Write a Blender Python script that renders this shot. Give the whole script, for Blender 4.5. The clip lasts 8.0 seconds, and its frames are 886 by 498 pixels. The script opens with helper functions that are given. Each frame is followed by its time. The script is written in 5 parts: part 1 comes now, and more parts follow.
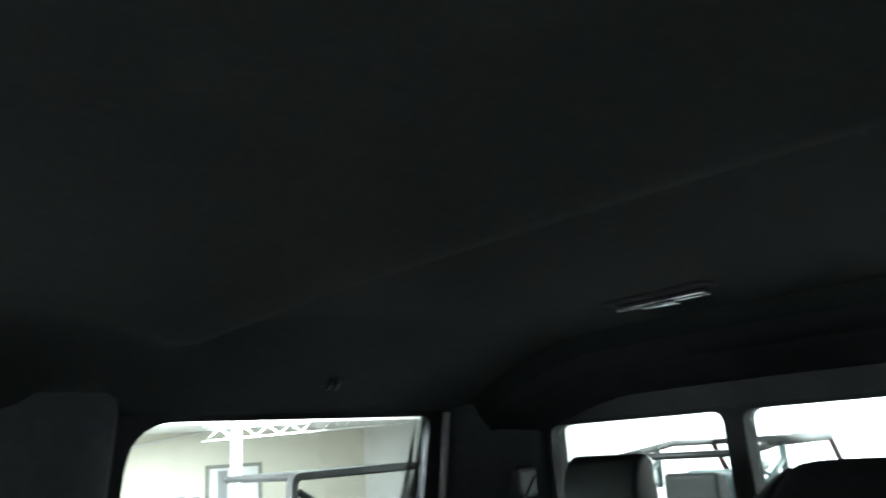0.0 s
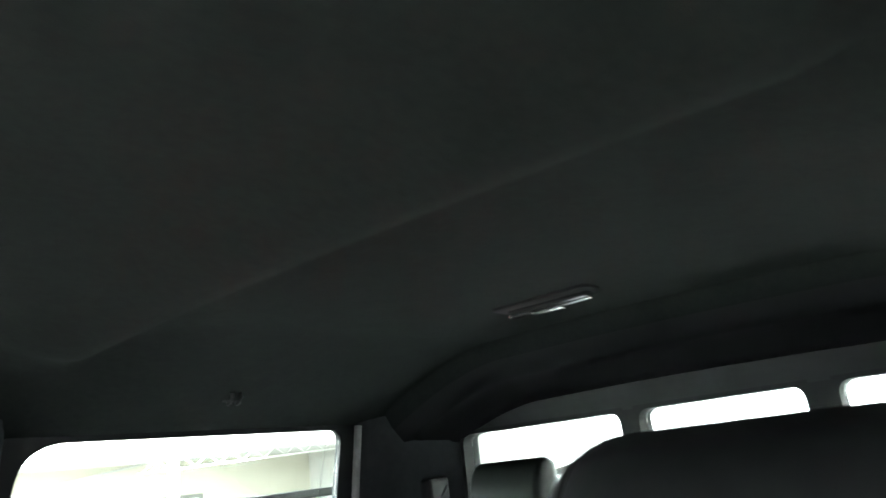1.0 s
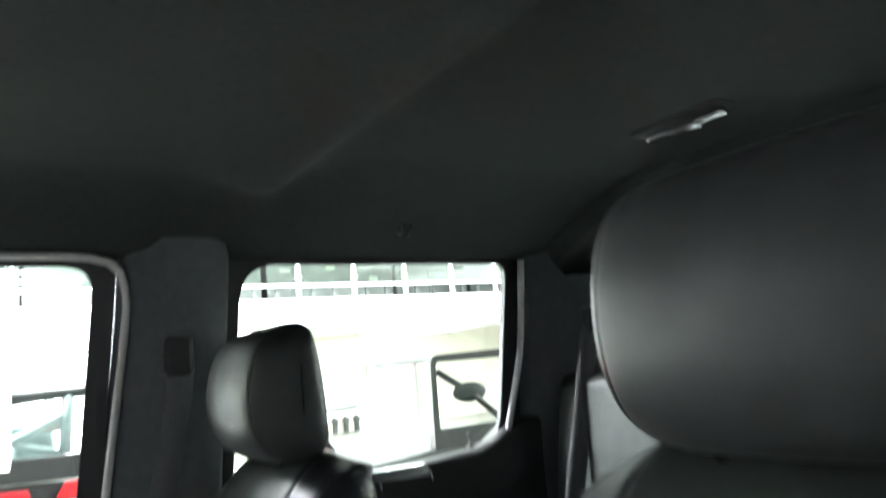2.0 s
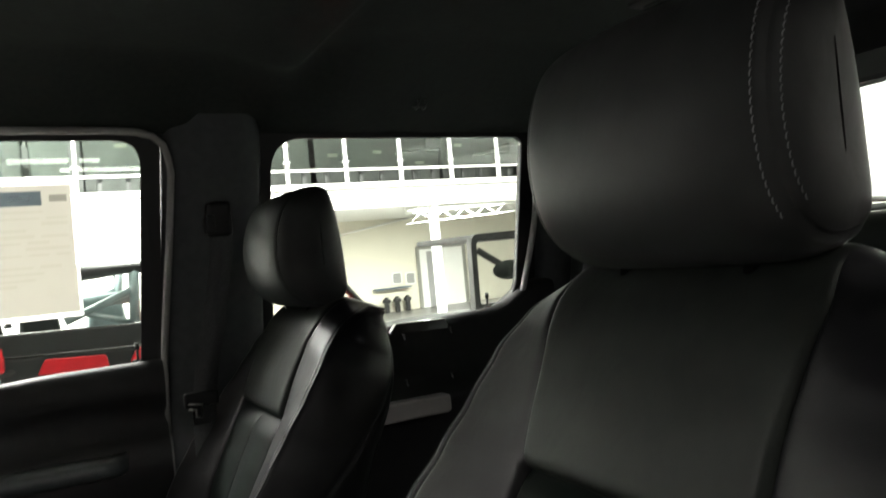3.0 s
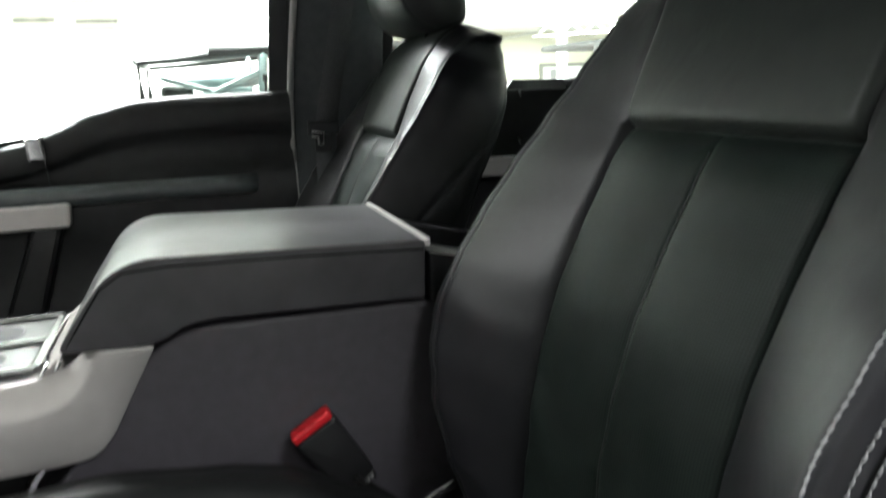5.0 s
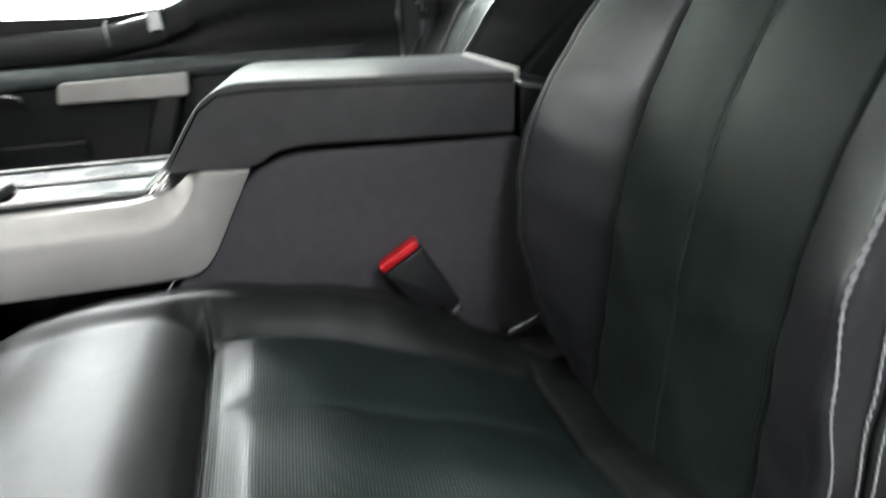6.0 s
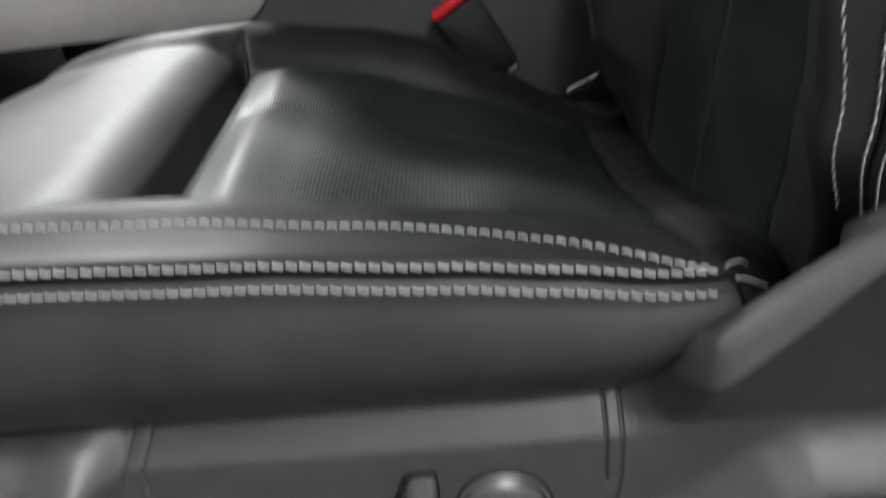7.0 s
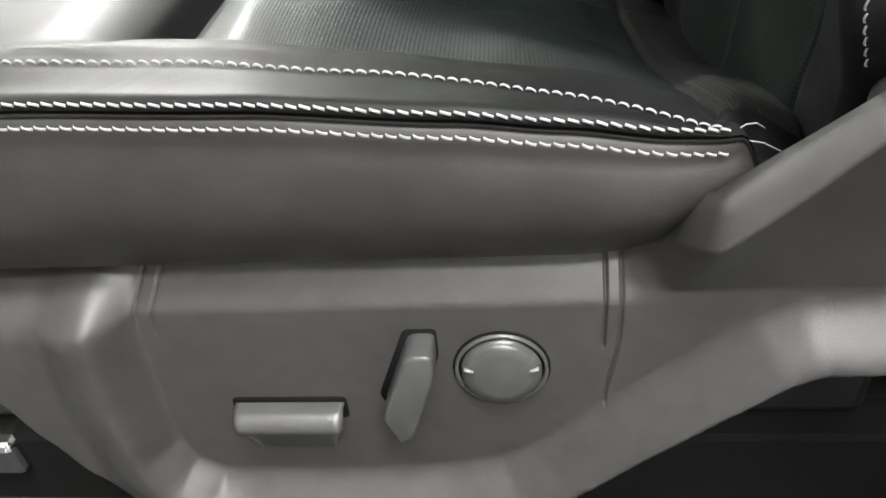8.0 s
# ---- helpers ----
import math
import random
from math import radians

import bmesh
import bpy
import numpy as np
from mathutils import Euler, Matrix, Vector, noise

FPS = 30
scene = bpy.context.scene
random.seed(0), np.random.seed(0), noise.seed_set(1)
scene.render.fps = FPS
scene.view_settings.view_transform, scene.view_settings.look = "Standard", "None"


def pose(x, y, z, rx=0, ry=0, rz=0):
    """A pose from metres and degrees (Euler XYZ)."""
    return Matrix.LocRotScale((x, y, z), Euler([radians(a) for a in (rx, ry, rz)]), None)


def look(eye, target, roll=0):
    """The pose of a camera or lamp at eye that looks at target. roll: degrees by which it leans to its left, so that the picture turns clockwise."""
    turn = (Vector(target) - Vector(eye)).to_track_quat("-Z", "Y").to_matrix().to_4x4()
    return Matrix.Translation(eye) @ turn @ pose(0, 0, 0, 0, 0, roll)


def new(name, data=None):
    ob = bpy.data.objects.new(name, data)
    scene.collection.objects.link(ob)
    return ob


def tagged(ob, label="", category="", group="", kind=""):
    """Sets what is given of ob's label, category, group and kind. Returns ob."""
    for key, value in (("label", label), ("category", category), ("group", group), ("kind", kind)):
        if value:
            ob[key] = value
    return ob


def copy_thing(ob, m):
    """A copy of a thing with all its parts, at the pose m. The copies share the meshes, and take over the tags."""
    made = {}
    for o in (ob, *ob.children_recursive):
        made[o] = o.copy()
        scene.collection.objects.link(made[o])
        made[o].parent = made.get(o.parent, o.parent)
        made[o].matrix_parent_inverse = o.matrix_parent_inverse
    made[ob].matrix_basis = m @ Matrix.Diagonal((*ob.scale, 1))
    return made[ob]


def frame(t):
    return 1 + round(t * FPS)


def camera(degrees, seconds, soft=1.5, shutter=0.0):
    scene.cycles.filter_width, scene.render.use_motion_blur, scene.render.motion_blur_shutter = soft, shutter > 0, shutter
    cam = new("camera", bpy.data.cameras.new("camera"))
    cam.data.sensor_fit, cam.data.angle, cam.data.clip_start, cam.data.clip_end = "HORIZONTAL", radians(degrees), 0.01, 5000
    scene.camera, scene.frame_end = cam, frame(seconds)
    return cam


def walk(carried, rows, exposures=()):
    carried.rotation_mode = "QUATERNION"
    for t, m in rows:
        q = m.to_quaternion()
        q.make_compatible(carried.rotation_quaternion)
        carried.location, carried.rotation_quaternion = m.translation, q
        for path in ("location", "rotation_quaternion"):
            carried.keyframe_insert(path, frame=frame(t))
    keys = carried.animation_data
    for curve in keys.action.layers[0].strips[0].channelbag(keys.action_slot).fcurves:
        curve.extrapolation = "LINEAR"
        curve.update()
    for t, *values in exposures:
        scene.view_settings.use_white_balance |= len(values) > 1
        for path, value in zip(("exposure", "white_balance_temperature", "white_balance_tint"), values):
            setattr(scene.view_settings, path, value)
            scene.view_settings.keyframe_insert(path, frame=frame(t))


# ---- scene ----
cam = camera(63.0, 8.0, shutter=0.7)
PATH = [
    (0, (0.076, 0.141, 1.893), (1.456, 1.486, 2.428), -4.0),
    (0.5, (0.097, 0.109, 1.879), (1.555, 1.36, 2.433), -5.4),
    (1, (0.12, 0.061, 1.86), (1.595, 1.282, 2.436), -6.5),
    (1.5, (0.174, 0.016, 1.765), (1.423, 1.479, 2.312), -5.8),
    (1.8, (0.142, -0.019, 1.753), (1.262, 1.592, 2.142), -6.4),
    (2, (0.115, -0.072, 1.73), (1.212, 1.572, 2.04), -5.4),
    (2.2, (0.103, -0.138, 1.715), (1.18, 1.535, 1.921), -5.7),
    (3.3, (0.118, -0.228, 1.659), (1.036, 1.548, 1.611), -4.9),
    (3.5, (0.111, -0.228, 1.65), (0.991, 1.565, 1.548), -4.6),
    (4, (0.108, -0.233, 1.622), (0.907, 1.589, 1.417), -3.7),
    (4.5, (0.103, -0.239, 1.567), (0.798, 1.608, 1.242), -2.5),
    (4.7, (0.099, -0.247, 1.541), (0.761, 1.602, 1.164), -2.4),
    (5.8, (0.105, -0.277, 1.424), (0.516, 1.579, 0.803), -2.9),
    (6, (0.128, -0.284, 1.404), (0.408, 1.584, 0.747), -4.1),
    (6.2, (0.165, -0.302, 1.359), (0.288, 1.572, 0.678), -6.3),
    (6.5, (0.187, -0.3, 1.302), (0.171, 1.554, 0.553), -6.6),
    (6.8, (0.202, -0.301, 1.284), (0.117, 1.492, 0.403), -7.2),
    (7, (0.203, -0.308, 1.262), (0.108, 1.446, 0.306), -6.1),
    (7.5, (0.207, -0.32, 1.238), (0.054, 1.332, 0.121), -5.6),
    (8, (0.216, -0.318, 1.234), (0.022, 1.297, 0.071), -5.5),
]
EXPOSURES = [(0.0, 0.05, 5650, 7), (0.5, 0.55, 5750, 6), (1.0, 1.12, 5850, 4), (1.5, 1.4, 5850, 5), (2.0, 1.4, 5950, 7), (2.2, 0.9, 6100, 10), (3.3, -0.3, 6700, 10), (4.7, 0.4, 6300, 6), (5.8, 1.25, 6100, 6), (6.5, 1.15, 6100, 7), (7.0, 0.72, 6250, 8), (8.0, 1.35, 6450, 9)]
walk(cam, [(t, look(eye, target, roll)) for t, eye, target, roll in PATH], EXPOSURES)

# ---- world and lights ----
W = bpy.data.worlds.new("showroom_world")
W.use_nodes = True
W.node_tree.nodes["Background"].inputs[0].default_value = (0.75, 0.85, 1.0, 1)
W.node_tree.nodes["Background"].inputs[1].default_value = 0.4
scene.world = W


def area_lamp(name, x, y, z, sx, sy, watts, color=(1.0, 0.985, 0.96)):
    data = bpy.data.lights.new(name, "AREA")
    data.shape, data.size, data.size_y, data.energy, data.color = "RECTANGLE", sx, sy, watts, color
    ob = new(name, data)
    ob.location = (x, y, z)
    return ob


# Lamps out of view, added and tuned to brighten seats, console and cover.
NEAR_FILL_LAMPS = ((0.6, -1.5, 140), (-6.8, 2.2, 230), (2.0, -3.4, 190), (-0.8, 5.5, 700), (1.5, -8.5, 120), (-1.7, 6.2, 1700))
# Added out of view and turned to the far wall to whiten it.
FAR_FILL_LAMPS = ((-5.0, 7.0, 2800), (-1.0, 7.0, 4300), (5.0, 7.0, 1150))
# Added below the deck to brighten the cream room.
UNDER_FILL_LAMPS = ((4.5, 15.0), (9.0, 15.0))
for lx, ly, lw in NEAR_FILL_LAMPS:
    area_lamp("added_lamp_light", lx, ly, 5.4, 2.4, 1.0, lw)
for lx, ly, lw in FAR_FILL_LAMPS:
    area_lamp("added_wall_light", lx, ly, 5.25, 3.2, 0.8, lw).rotation_euler = (radians(50), 0, 0)
# Two more added lamps, to whiten the wall behind the cab.
for ly in (-1.0, 4.0):
    area_lamp("added_wall_light", 12.0, ly, 5.25, 0.8, 3.2, 2500).rotation_euler = (0, radians(-50), 0)
for lx, ly in UNDER_FILL_LAMPS:
    area_lamp("added_lamp_light", lx, ly, 2.7, 2.4, 0.6, 1450)


# ---- materials ----
def mat(name, base, rough=0.5, metal=0.0, noise_scale=40.0, vary=0.15, bump=0.0, bump_scale=400.0, spots=0.0, coat=0.0, spec=0.5):
    m = bpy.data.materials.new(name)
    m.use_nodes = True
    nt = m.node_tree
    b = nt.nodes["Principled BSDF"]
    b.inputs["Metallic"].default_value = metal
    b.inputs["Coat Weight"].default_value = coat
    b.inputs["Specular IOR Level"].default_value = spec
    tc = nt.nodes.new("ShaderNodeTexCoord")
    n1 = nt.nodes.new("ShaderNodeTexNoise")
    n1.inputs["Scale"].default_value = noise_scale
    n1.inputs["Detail"].default_value = 6
    nt.links.new(tc.outputs["Object"], n1.inputs["Vector"])
    ramp = nt.nodes.new("ShaderNodeValToRGB")
    lo, hi = 1 - vary, 1 + vary
    ramp.color_ramp.elements[0].position, ramp.color_ramp.elements[1].position = 0.3, 0.7
    ramp.color_ramp.elements[0].color = (*[min(1, c * lo) for c in base], 1)
    ramp.color_ramp.elements[1].color = (*[min(1, c * hi) for c in base], 1)
    nt.links.new(n1.outputs["Fac"], ramp.inputs["Fac"])
    nt.links.new(ramp.outputs["Color"], b.inputs["Base Color"])
    rr = nt.nodes.new("ShaderNodeMapRange")
    rr.inputs["To Min"].default_value, rr.inputs["To Max"].default_value = max(0, rough - 0.06), min(1, rough + 0.06)
    n2 = nt.nodes.new("ShaderNodeTexNoise")
    n2.inputs["Scale"].default_value = noise_scale * 0.23
    nt.links.new(tc.outputs["Object"], n2.inputs["Vector"])
    nt.links.new(n2.outputs["Fac"], rr.inputs["Value"])
    nt.links.new(rr.outputs["Result"], b.inputs["Roughness"])
    if bump:
        v = nt.nodes.new("ShaderNodeTexVoronoi" if spots == 0 else "ShaderNodeTexNoise")
        v.inputs["Scale"].default_value = bump_scale
        nt.links.new(tc.outputs["Object"], v.inputs["Vector"])
        bp = nt.nodes.new("ShaderNodeBump")
        bp.inputs["Strength"].default_value = bump
        bp.inputs["Distance"].default_value = 0.001
        nt.links.new(v.outputs[0], bp.inputs["Height"])
        nt.links.new(bp.outputs["Normal"], b.inputs["Normal"])
    return m


def perforated(name, base, rough, pitch=0.0030, spec=0.3, relief=0.7):
    m = mat(name, base, rough, 0, 30, 0.12, spec=spec)
    nt = m.node_tree
    b = nt.nodes["Principled BSDF"]
    uv = nt.nodes.new("ShaderNodeUVMap")
    sx = nt.nodes.new("ShaderNodeSeparateXYZ")
    nt.links.new(uv.outputs["UV"], sx.inputs["Vector"])
    sq = []
    for ax in ("X", "Y"):
        mu = nt.nodes.new("ShaderNodeMath"); mu.operation = "MULTIPLY"; mu.inputs[1].default_value = 1 / pitch
        fr = nt.nodes.new("ShaderNodeMath"); fr.operation = "FRACT"
        su = nt.nodes.new("ShaderNodeMath"); su.operation = "SUBTRACT"; su.inputs[1].default_value = 0.5
        pw = nt.nodes.new("ShaderNodeMath"); pw.operation = "POWER"; pw.inputs[1].default_value = 2
        ab = nt.nodes.new("ShaderNodeMath"); ab.operation = "ABSOLUTE"
        nt.links.new(sx.outputs[ax], mu.inputs[0]); nt.links.new(mu.outputs[0], fr.inputs[0])
        nt.links.new(fr.outputs[0], su.inputs[0]); nt.links.new(su.outputs[0], ab.inputs[0]); nt.links.new(ab.outputs[0], pw.inputs[0])
        sq.append(pw)
    ad = nt.nodes.new("ShaderNodeMath"); ad.operation = "ADD"
    nt.links.new(sq[0].outputs[0], ad.inputs[0]); nt.links.new(sq[1].outputs[0], ad.inputs[1])
    mr = nt.nodes.new("ShaderNodeMapRange")
    mr.inputs["From Min"].default_value, mr.inputs["From Max"].default_value = 0.05, 0.13
    nt.links.new(ad.outputs[0], mr.inputs["Value"])
    bp = nt.nodes.new("ShaderNodeBump")
    bp.inputs["Strength"].default_value, bp.inputs["Distance"].default_value = relief, 0.001
    nt.links.new(mr.outputs["Result"], bp.inputs["Height"])
    nt.links.new(bp.outputs["Normal"], b.inputs["Normal"])
    mix = nt.nodes.new("ShaderNodeMix"); mix.data_type = "RGBA"
    src = b.inputs["Base Color"].links[0].from_socket
    mix.inputs["A"].default_value = (0.004, 0.004, 0.004, 1)
    nt.links.new(mr.outputs["Result"], mix.inputs["Factor"])
    nt.links.new(src, mix.inputs["B"])
    nt.links.new(mix.outputs["Result"], b.inputs["Base Color"])
    return m


LEATHER = mat("black_leather", (0.0225, 0.0255, 0.0235), 0.43, 0, 25, 0.15, 0.06, 900, spec=0.16)
# The black leather darkened, so the cushion's shade sits in its colour.
LEATHER_SEAT_DIM = mat("dim_cushion_leather", (0.0085, 0.0090, 0.0090), 0.50, 0, 25, 0.15, 0.06, 900, spec=0.16)
LEATHER_SOFT = mat("soft_black_leather", (0.024, 0.0255, 0.0258), 0.50, 0, 25, 0.15, 0.06, 900, spec=0.38)
LEATHER_PERF = perforated("perforated_leather", (0.0105, 0.0165, 0.0160), 0.44, 0.0030, 0.29, 0.42)
LEATHER_FLAP = perforated("perforated_flap_leather", (0.0095, 0.0100, 0.0096), 0.44, 0.0032, 0.36, 0.8)
LEATHER_BACK = perforated("perforated_back_leather", (0.0130, 0.0185, 0.0160), 0.43, 0.0030, 0.10, 0.18)
# Purple tint is the bolster's own; the low tone puts its shade in colour.
LEATHER_BOLSTER_DIM = mat("dim_bolster_leather", (0.0102, 0.0101, 0.0122), 0.42, 0, 25, 0.15, 0.06, 900, spec=0.38)
THREAD = mat("pale_thread", (0.30, 0.30, 0.31), 0.7, 0, 200, 0.1)
# Near black for seams, and for the shade painted behind the switches.
SEAM_SHADE = mat("seam_shadow_cloth", (0.005, 0.005, 0.005), 0.9, spec=0.1)
VINYL = mat("side_vinyl", (0.021, 0.0200, 0.0196), 0.50, 0, 25, 0.15, 0.06, 900, spec=0.4)
PLASTIC = mat("dark_grained_plastic", (0.034, 0.033, 0.033), 0.44, 0, 60, 0.12, 0.10, 1600)
# Raised above black leather to paint in the sheen from the windscreen.
LID_LIT = mat("lit_console_leather", (0.062, 0.060, 0.066), 0.36, 0, 25, 0.15, 0.06, 900)
DOOR_TRIM = mat("soft_door_trim", (0.019, 0.0195, 0.020), 0.5, 0, 40, 0.15, 0.08, 1000)
# Paler than the door trim: the ledge's highlight is painted into this tone.
ARMREST_LIT = mat("lit_armrest_vinyl", (0.085, 0.097, 0.100), 0.42, 0, 40, 0.12, 0.08, 1000)
CONSOLE_TRIM = mat("dark_console_vinyl", (0.050, 0.046, 0.054), 0.50, 0, 60, 0.12, 0.08, 1200)
PLASTIC_BLACK = mat("black_plastic", (0.010, 0.010, 0.011), 0.42, 0, 60, 0.15, 0.08, 900)
SWITCH = mat("satin_switch_plastic", (0.065, 0.065, 0.065), 0.33, 0.2, 80, 0.08)
SILVER = mat("satin_silver_paint", (0.50, 0.48, 0.47), 0.42, 0.35, 30, 0.05)
STRIP = mat("pale_grey_rubber", (0.42, 0.41, 0.40), 0.6, 0, 60, 0.1)
TEAL = mat("smoky_teal_plastic", (0.20, 0.26, 0.26), 0.3, 0, 8, 0.2)
CHROME = mat("chrome", (0.75, 0.75, 0.76), 0.12, 1.0, 20, 0.05)
LINER = mat("headliner_fabric", (0.0172, 0.0222, 0.0184), 0.95, 0, 90, 0.18, 0.6, 900, 1)
PILLAR = mat("grey_pillar_trim", (0.072, 0.079, 0.083), 0.7, 0, 50, 0.12, 0.4, 900, 1)
CARPET = mat("black_carpet", (0.012, 0.012, 0.013), 0.95, 0, 200, 0.4, 0.8, 700, 1)
RED = mat("red_plastic", (0.55, 0.012, 0.02), 0.35, 0, 30, 0.08)
BELT = mat("belt_webbing", (0.075, 0.078, 0.082), 0.75, 0, 300, 0.2, 0.5, 800, 1)
WHITE = mat("white_wall_paint", (0.80, 0.80, 0.77), 0.7, 0, 2.5, 0.05)
BEIGE = mat("cream_wall_paint", (0.70, 0.67, 0.56), 0.75, 0, 2.5, 0.05)
CONCRETE = mat("polished_floor", (0.14, 0.137, 0.13), 0.3, 0, 1.5, 0.15)
GREYWALL = mat("grey_wall_paint", (0.30, 0.30, 0.30), 0.7, 0, 2.5, 0.08)
# The pale thread again, its weaker light put into the tone.
THREAD_DIM = mat("dim_pale_thread", (0.22, 0.22, 0.23), 0.7, 0, 200, 0.1)
STEEL = mat("white_painted_steel", (0.78, 0.78, 0.76), 0.45, 0, 6, 0.05)
DARKBOX = mat("dark_storage", (0.028, 0.028, 0.028), 0.6, 0, 3, 0.5)


def translucent(m, color, fac):
    """Let light from behind through a thin sheet."""
    n = m.node_tree
    t, x = n.nodes.new("ShaderNodeBsdfTranslucent"), n.nodes.new("ShaderNodeMixShader")
    t.inputs[0].default_value, x.inputs[0].default_value = (*color, 1), fac
    n.links.new(n.nodes["Principled BSDF"].outputs[0], x.inputs[1])
    n.links.new(t.outputs[0], x.inputs[2])
    n.links.new(x.outputs[0], n.nodes["Material Output"].inputs[0])
    return m


PAPER = translucent(mat("sticker_paper", (0.58, 0.56, 0.50), 0.8, 0, 12, 0.05), (0.23, 0.222, 0.192), 0.8)


def ink(name, tint):
    """A thin film of print that tints the sheet under it."""
    m = bpy.data.materials.new(name)
    m.use_nodes = True
    n = m.node_tree
    n.nodes.remove(n.nodes["Principled BSDF"])
    t = n.nodes.new("ShaderNodeBsdfTransparent")
    t.inputs[0].default_value = (*tint, 1)
    n.links.new(t.outputs[0], n.nodes["Material Output"].inputs[0])
    return m


PRINT = ink("faint_print", (0.94, 0.94, 0.935))
SLEEVE = translucent(mat("clear_sleeve", (0.7, 0.7, 0.68), 0.4, 0, 12, 0.05), (0.85, 0.85, 0.8), 0.8)
INK = ink("grey_print", (0.5, 0.5, 0.5))
GREY_INK = ink("pale_grey_print", (0.75, 0.75, 0.75))
INKBLUE = ink("slate_print", (0.20, 0.26, 0.33))
SLATE = mat("slate_paint", (0.10, 0.13, 0.16), 0.7, 0, 20, 0.15)
GREYPRINT = mat("grey_picture", (0.30, 0.30, 0.29), 0.8, 0, 60, 0.2)
BODY = mat("truck_body_paint", (0.55, 0.56, 0.57), 0.25, 0.2, 4, 0.03, coat=0.6)
RUBBER = mat("black_rubber", (0.012, 0.012, 0.012), 0.7, 0, 60, 0.2)
WOOD = mat("grey_frame_paint", (0.25, 0.25, 0.22), 0.6, 0, 12, 0.1)
POWDER = mat("black_powder_coat", (0.013, 0.013, 0.013), 0.5, 0, 40, 0.2)


def add_wrinkles(m, scale, strength):
    """Soft unevenness, as of leather stretched over foam."""
    n = m.node_tree
    b = n.nodes["Principled BSDF"]
    tc, no, bp = n.nodes.new("ShaderNodeTexCoord"), n.nodes.new("ShaderNodeTexNoise"), n.nodes.new("ShaderNodeBump")
    no.inputs["Scale"].default_value, no.inputs["Detail"].default_value, no.inputs["Distortion"].default_value = scale, 3, 0.6
    bp.inputs["Strength"].default_value, bp.inputs["Distance"].default_value = strength, 0.006
    n.links.new(tc.outputs["Object"], no.inputs["Vector"])
    n.links.new(no.outputs["Fac"], bp.inputs["Height"])
    if b.inputs["Normal"].links:
        n.links.new(b.inputs["Normal"].links[0].from_socket, bp.inputs["Normal"])
    n.links.new(bp.outputs["Normal"], b.inputs["Normal"])


for lm, sc, st in ((LEATHER, 16, 0.22), (LEATHER_SOFT, 14, 0.22), (LEATHER_SEAT_DIM, 14, 0.22), (LEATHER_PERF, 14, 0.18), (LEATHER_FLAP, 14, 0.18), (VINYL, 14, 0.15), (LEATHER_BACK, 14, 0.16), (LEATHER_BOLSTER_DIM, 16, 0.2), (LID_LIT, 12, 0.18)):
    add_wrinkles(lm, sc, st)


def glass_mat(name, tint):
    m = bpy.data.materials.new(name)
    m.use_nodes = True
    nt = m.node_tree
    nt.nodes.remove(nt.nodes["Principled BSDF"])
    tr = nt.nodes.new("ShaderNodeBsdfTransparent"); tr.inputs[0].default_value = (*tint, 1)
    gl = nt.nodes.new("ShaderNodeBsdfGlossy"); gl.inputs["Roughness"].default_value = 0.02
    fr = nt.nodes.new("ShaderNodeFresnel"); fr.inputs[0].default_value = 1.45
    mx = nt.nodes.new("ShaderNodeMixShader")
    nt.links.new(fr.outputs[0], mx.inputs[0]); nt.links.new(tr.outputs[0], mx.inputs[1]); nt.links.new(gl.outputs[0], mx.inputs[2])
    nt.links.new(mx.outputs[0], nt.nodes["Material Output"].inputs[0])
    return m


GLASS = glass_mat("window_glass", (0.86, 0.9, 0.87))


def glow(name, color, strength):
    m = bpy.data.materials.new(name)
    m.use_nodes = True
    b = m.node_tree.nodes["Principled BSDF"]
    b.inputs["Base Color"].default_value = (*color, 1)
    b.inputs["Emission Color"].default_value = (*color, 1)
    b.inputs["Emission Strength"].default_value = strength
    return m


LAMP_GLOW = glow("lamp_diffuser", (1.0, 0.97, 0.92), 6.0)


# ---- builders ----
def finish(bm, name, material, parent=None, label="", smooth=True):
    bmesh.ops.recalc_face_normals(bm, faces=bm.faces)
    me = bpy.data.meshes.new(name)
    bm.to_mesh(me)
    bm.free()
    for p in me.polygons:
        p.use_smooth = smooth
    for mm in (material if isinstance(material, (list, tuple)) else [material]):
        me.materials.append(mm)
    ob = new(name, me)
    if parent is not None:
        ob.parent = parent
    if label:
        ob["label"] = label
    return ob


part = finish


def thing(name, label, category, group="", kind=""):
    e = new(name)
    e.empty_display_size = 0.05
    return tagged(e, label, category, group, kind)


def box_bm(x0, x1, y0, y1, z0, z1, bevel=0.0, segs=2, bm=None):
    bm = bm or bmesh.new()
    r = bmesh.ops.create_cube(bm, size=1.0)
    vs = r["verts"]
    for v in vs:
        v.co = Vector(((x0 + x1) / 2 + v.co.x * (x1 - x0), (y0 + y1) / 2 + v.co.y * (y1 - y0), (z0 + z1) / 2 + v.co.z * (z1 - z0)))
    if bevel:
        es = {e for v in vs for e in v.link_edges}
        bmesh.ops.bevel(bm, geom=list(es), offset=bevel, segments=segs, profile=0.5, affect="EDGES")
    return bm


def box(name, b, material, parent=None, bevel=0.0, label="", segs=2):
    return finish(box_bm(*b, bevel=bevel, segs=segs), name, material, parent, label, smooth=False)


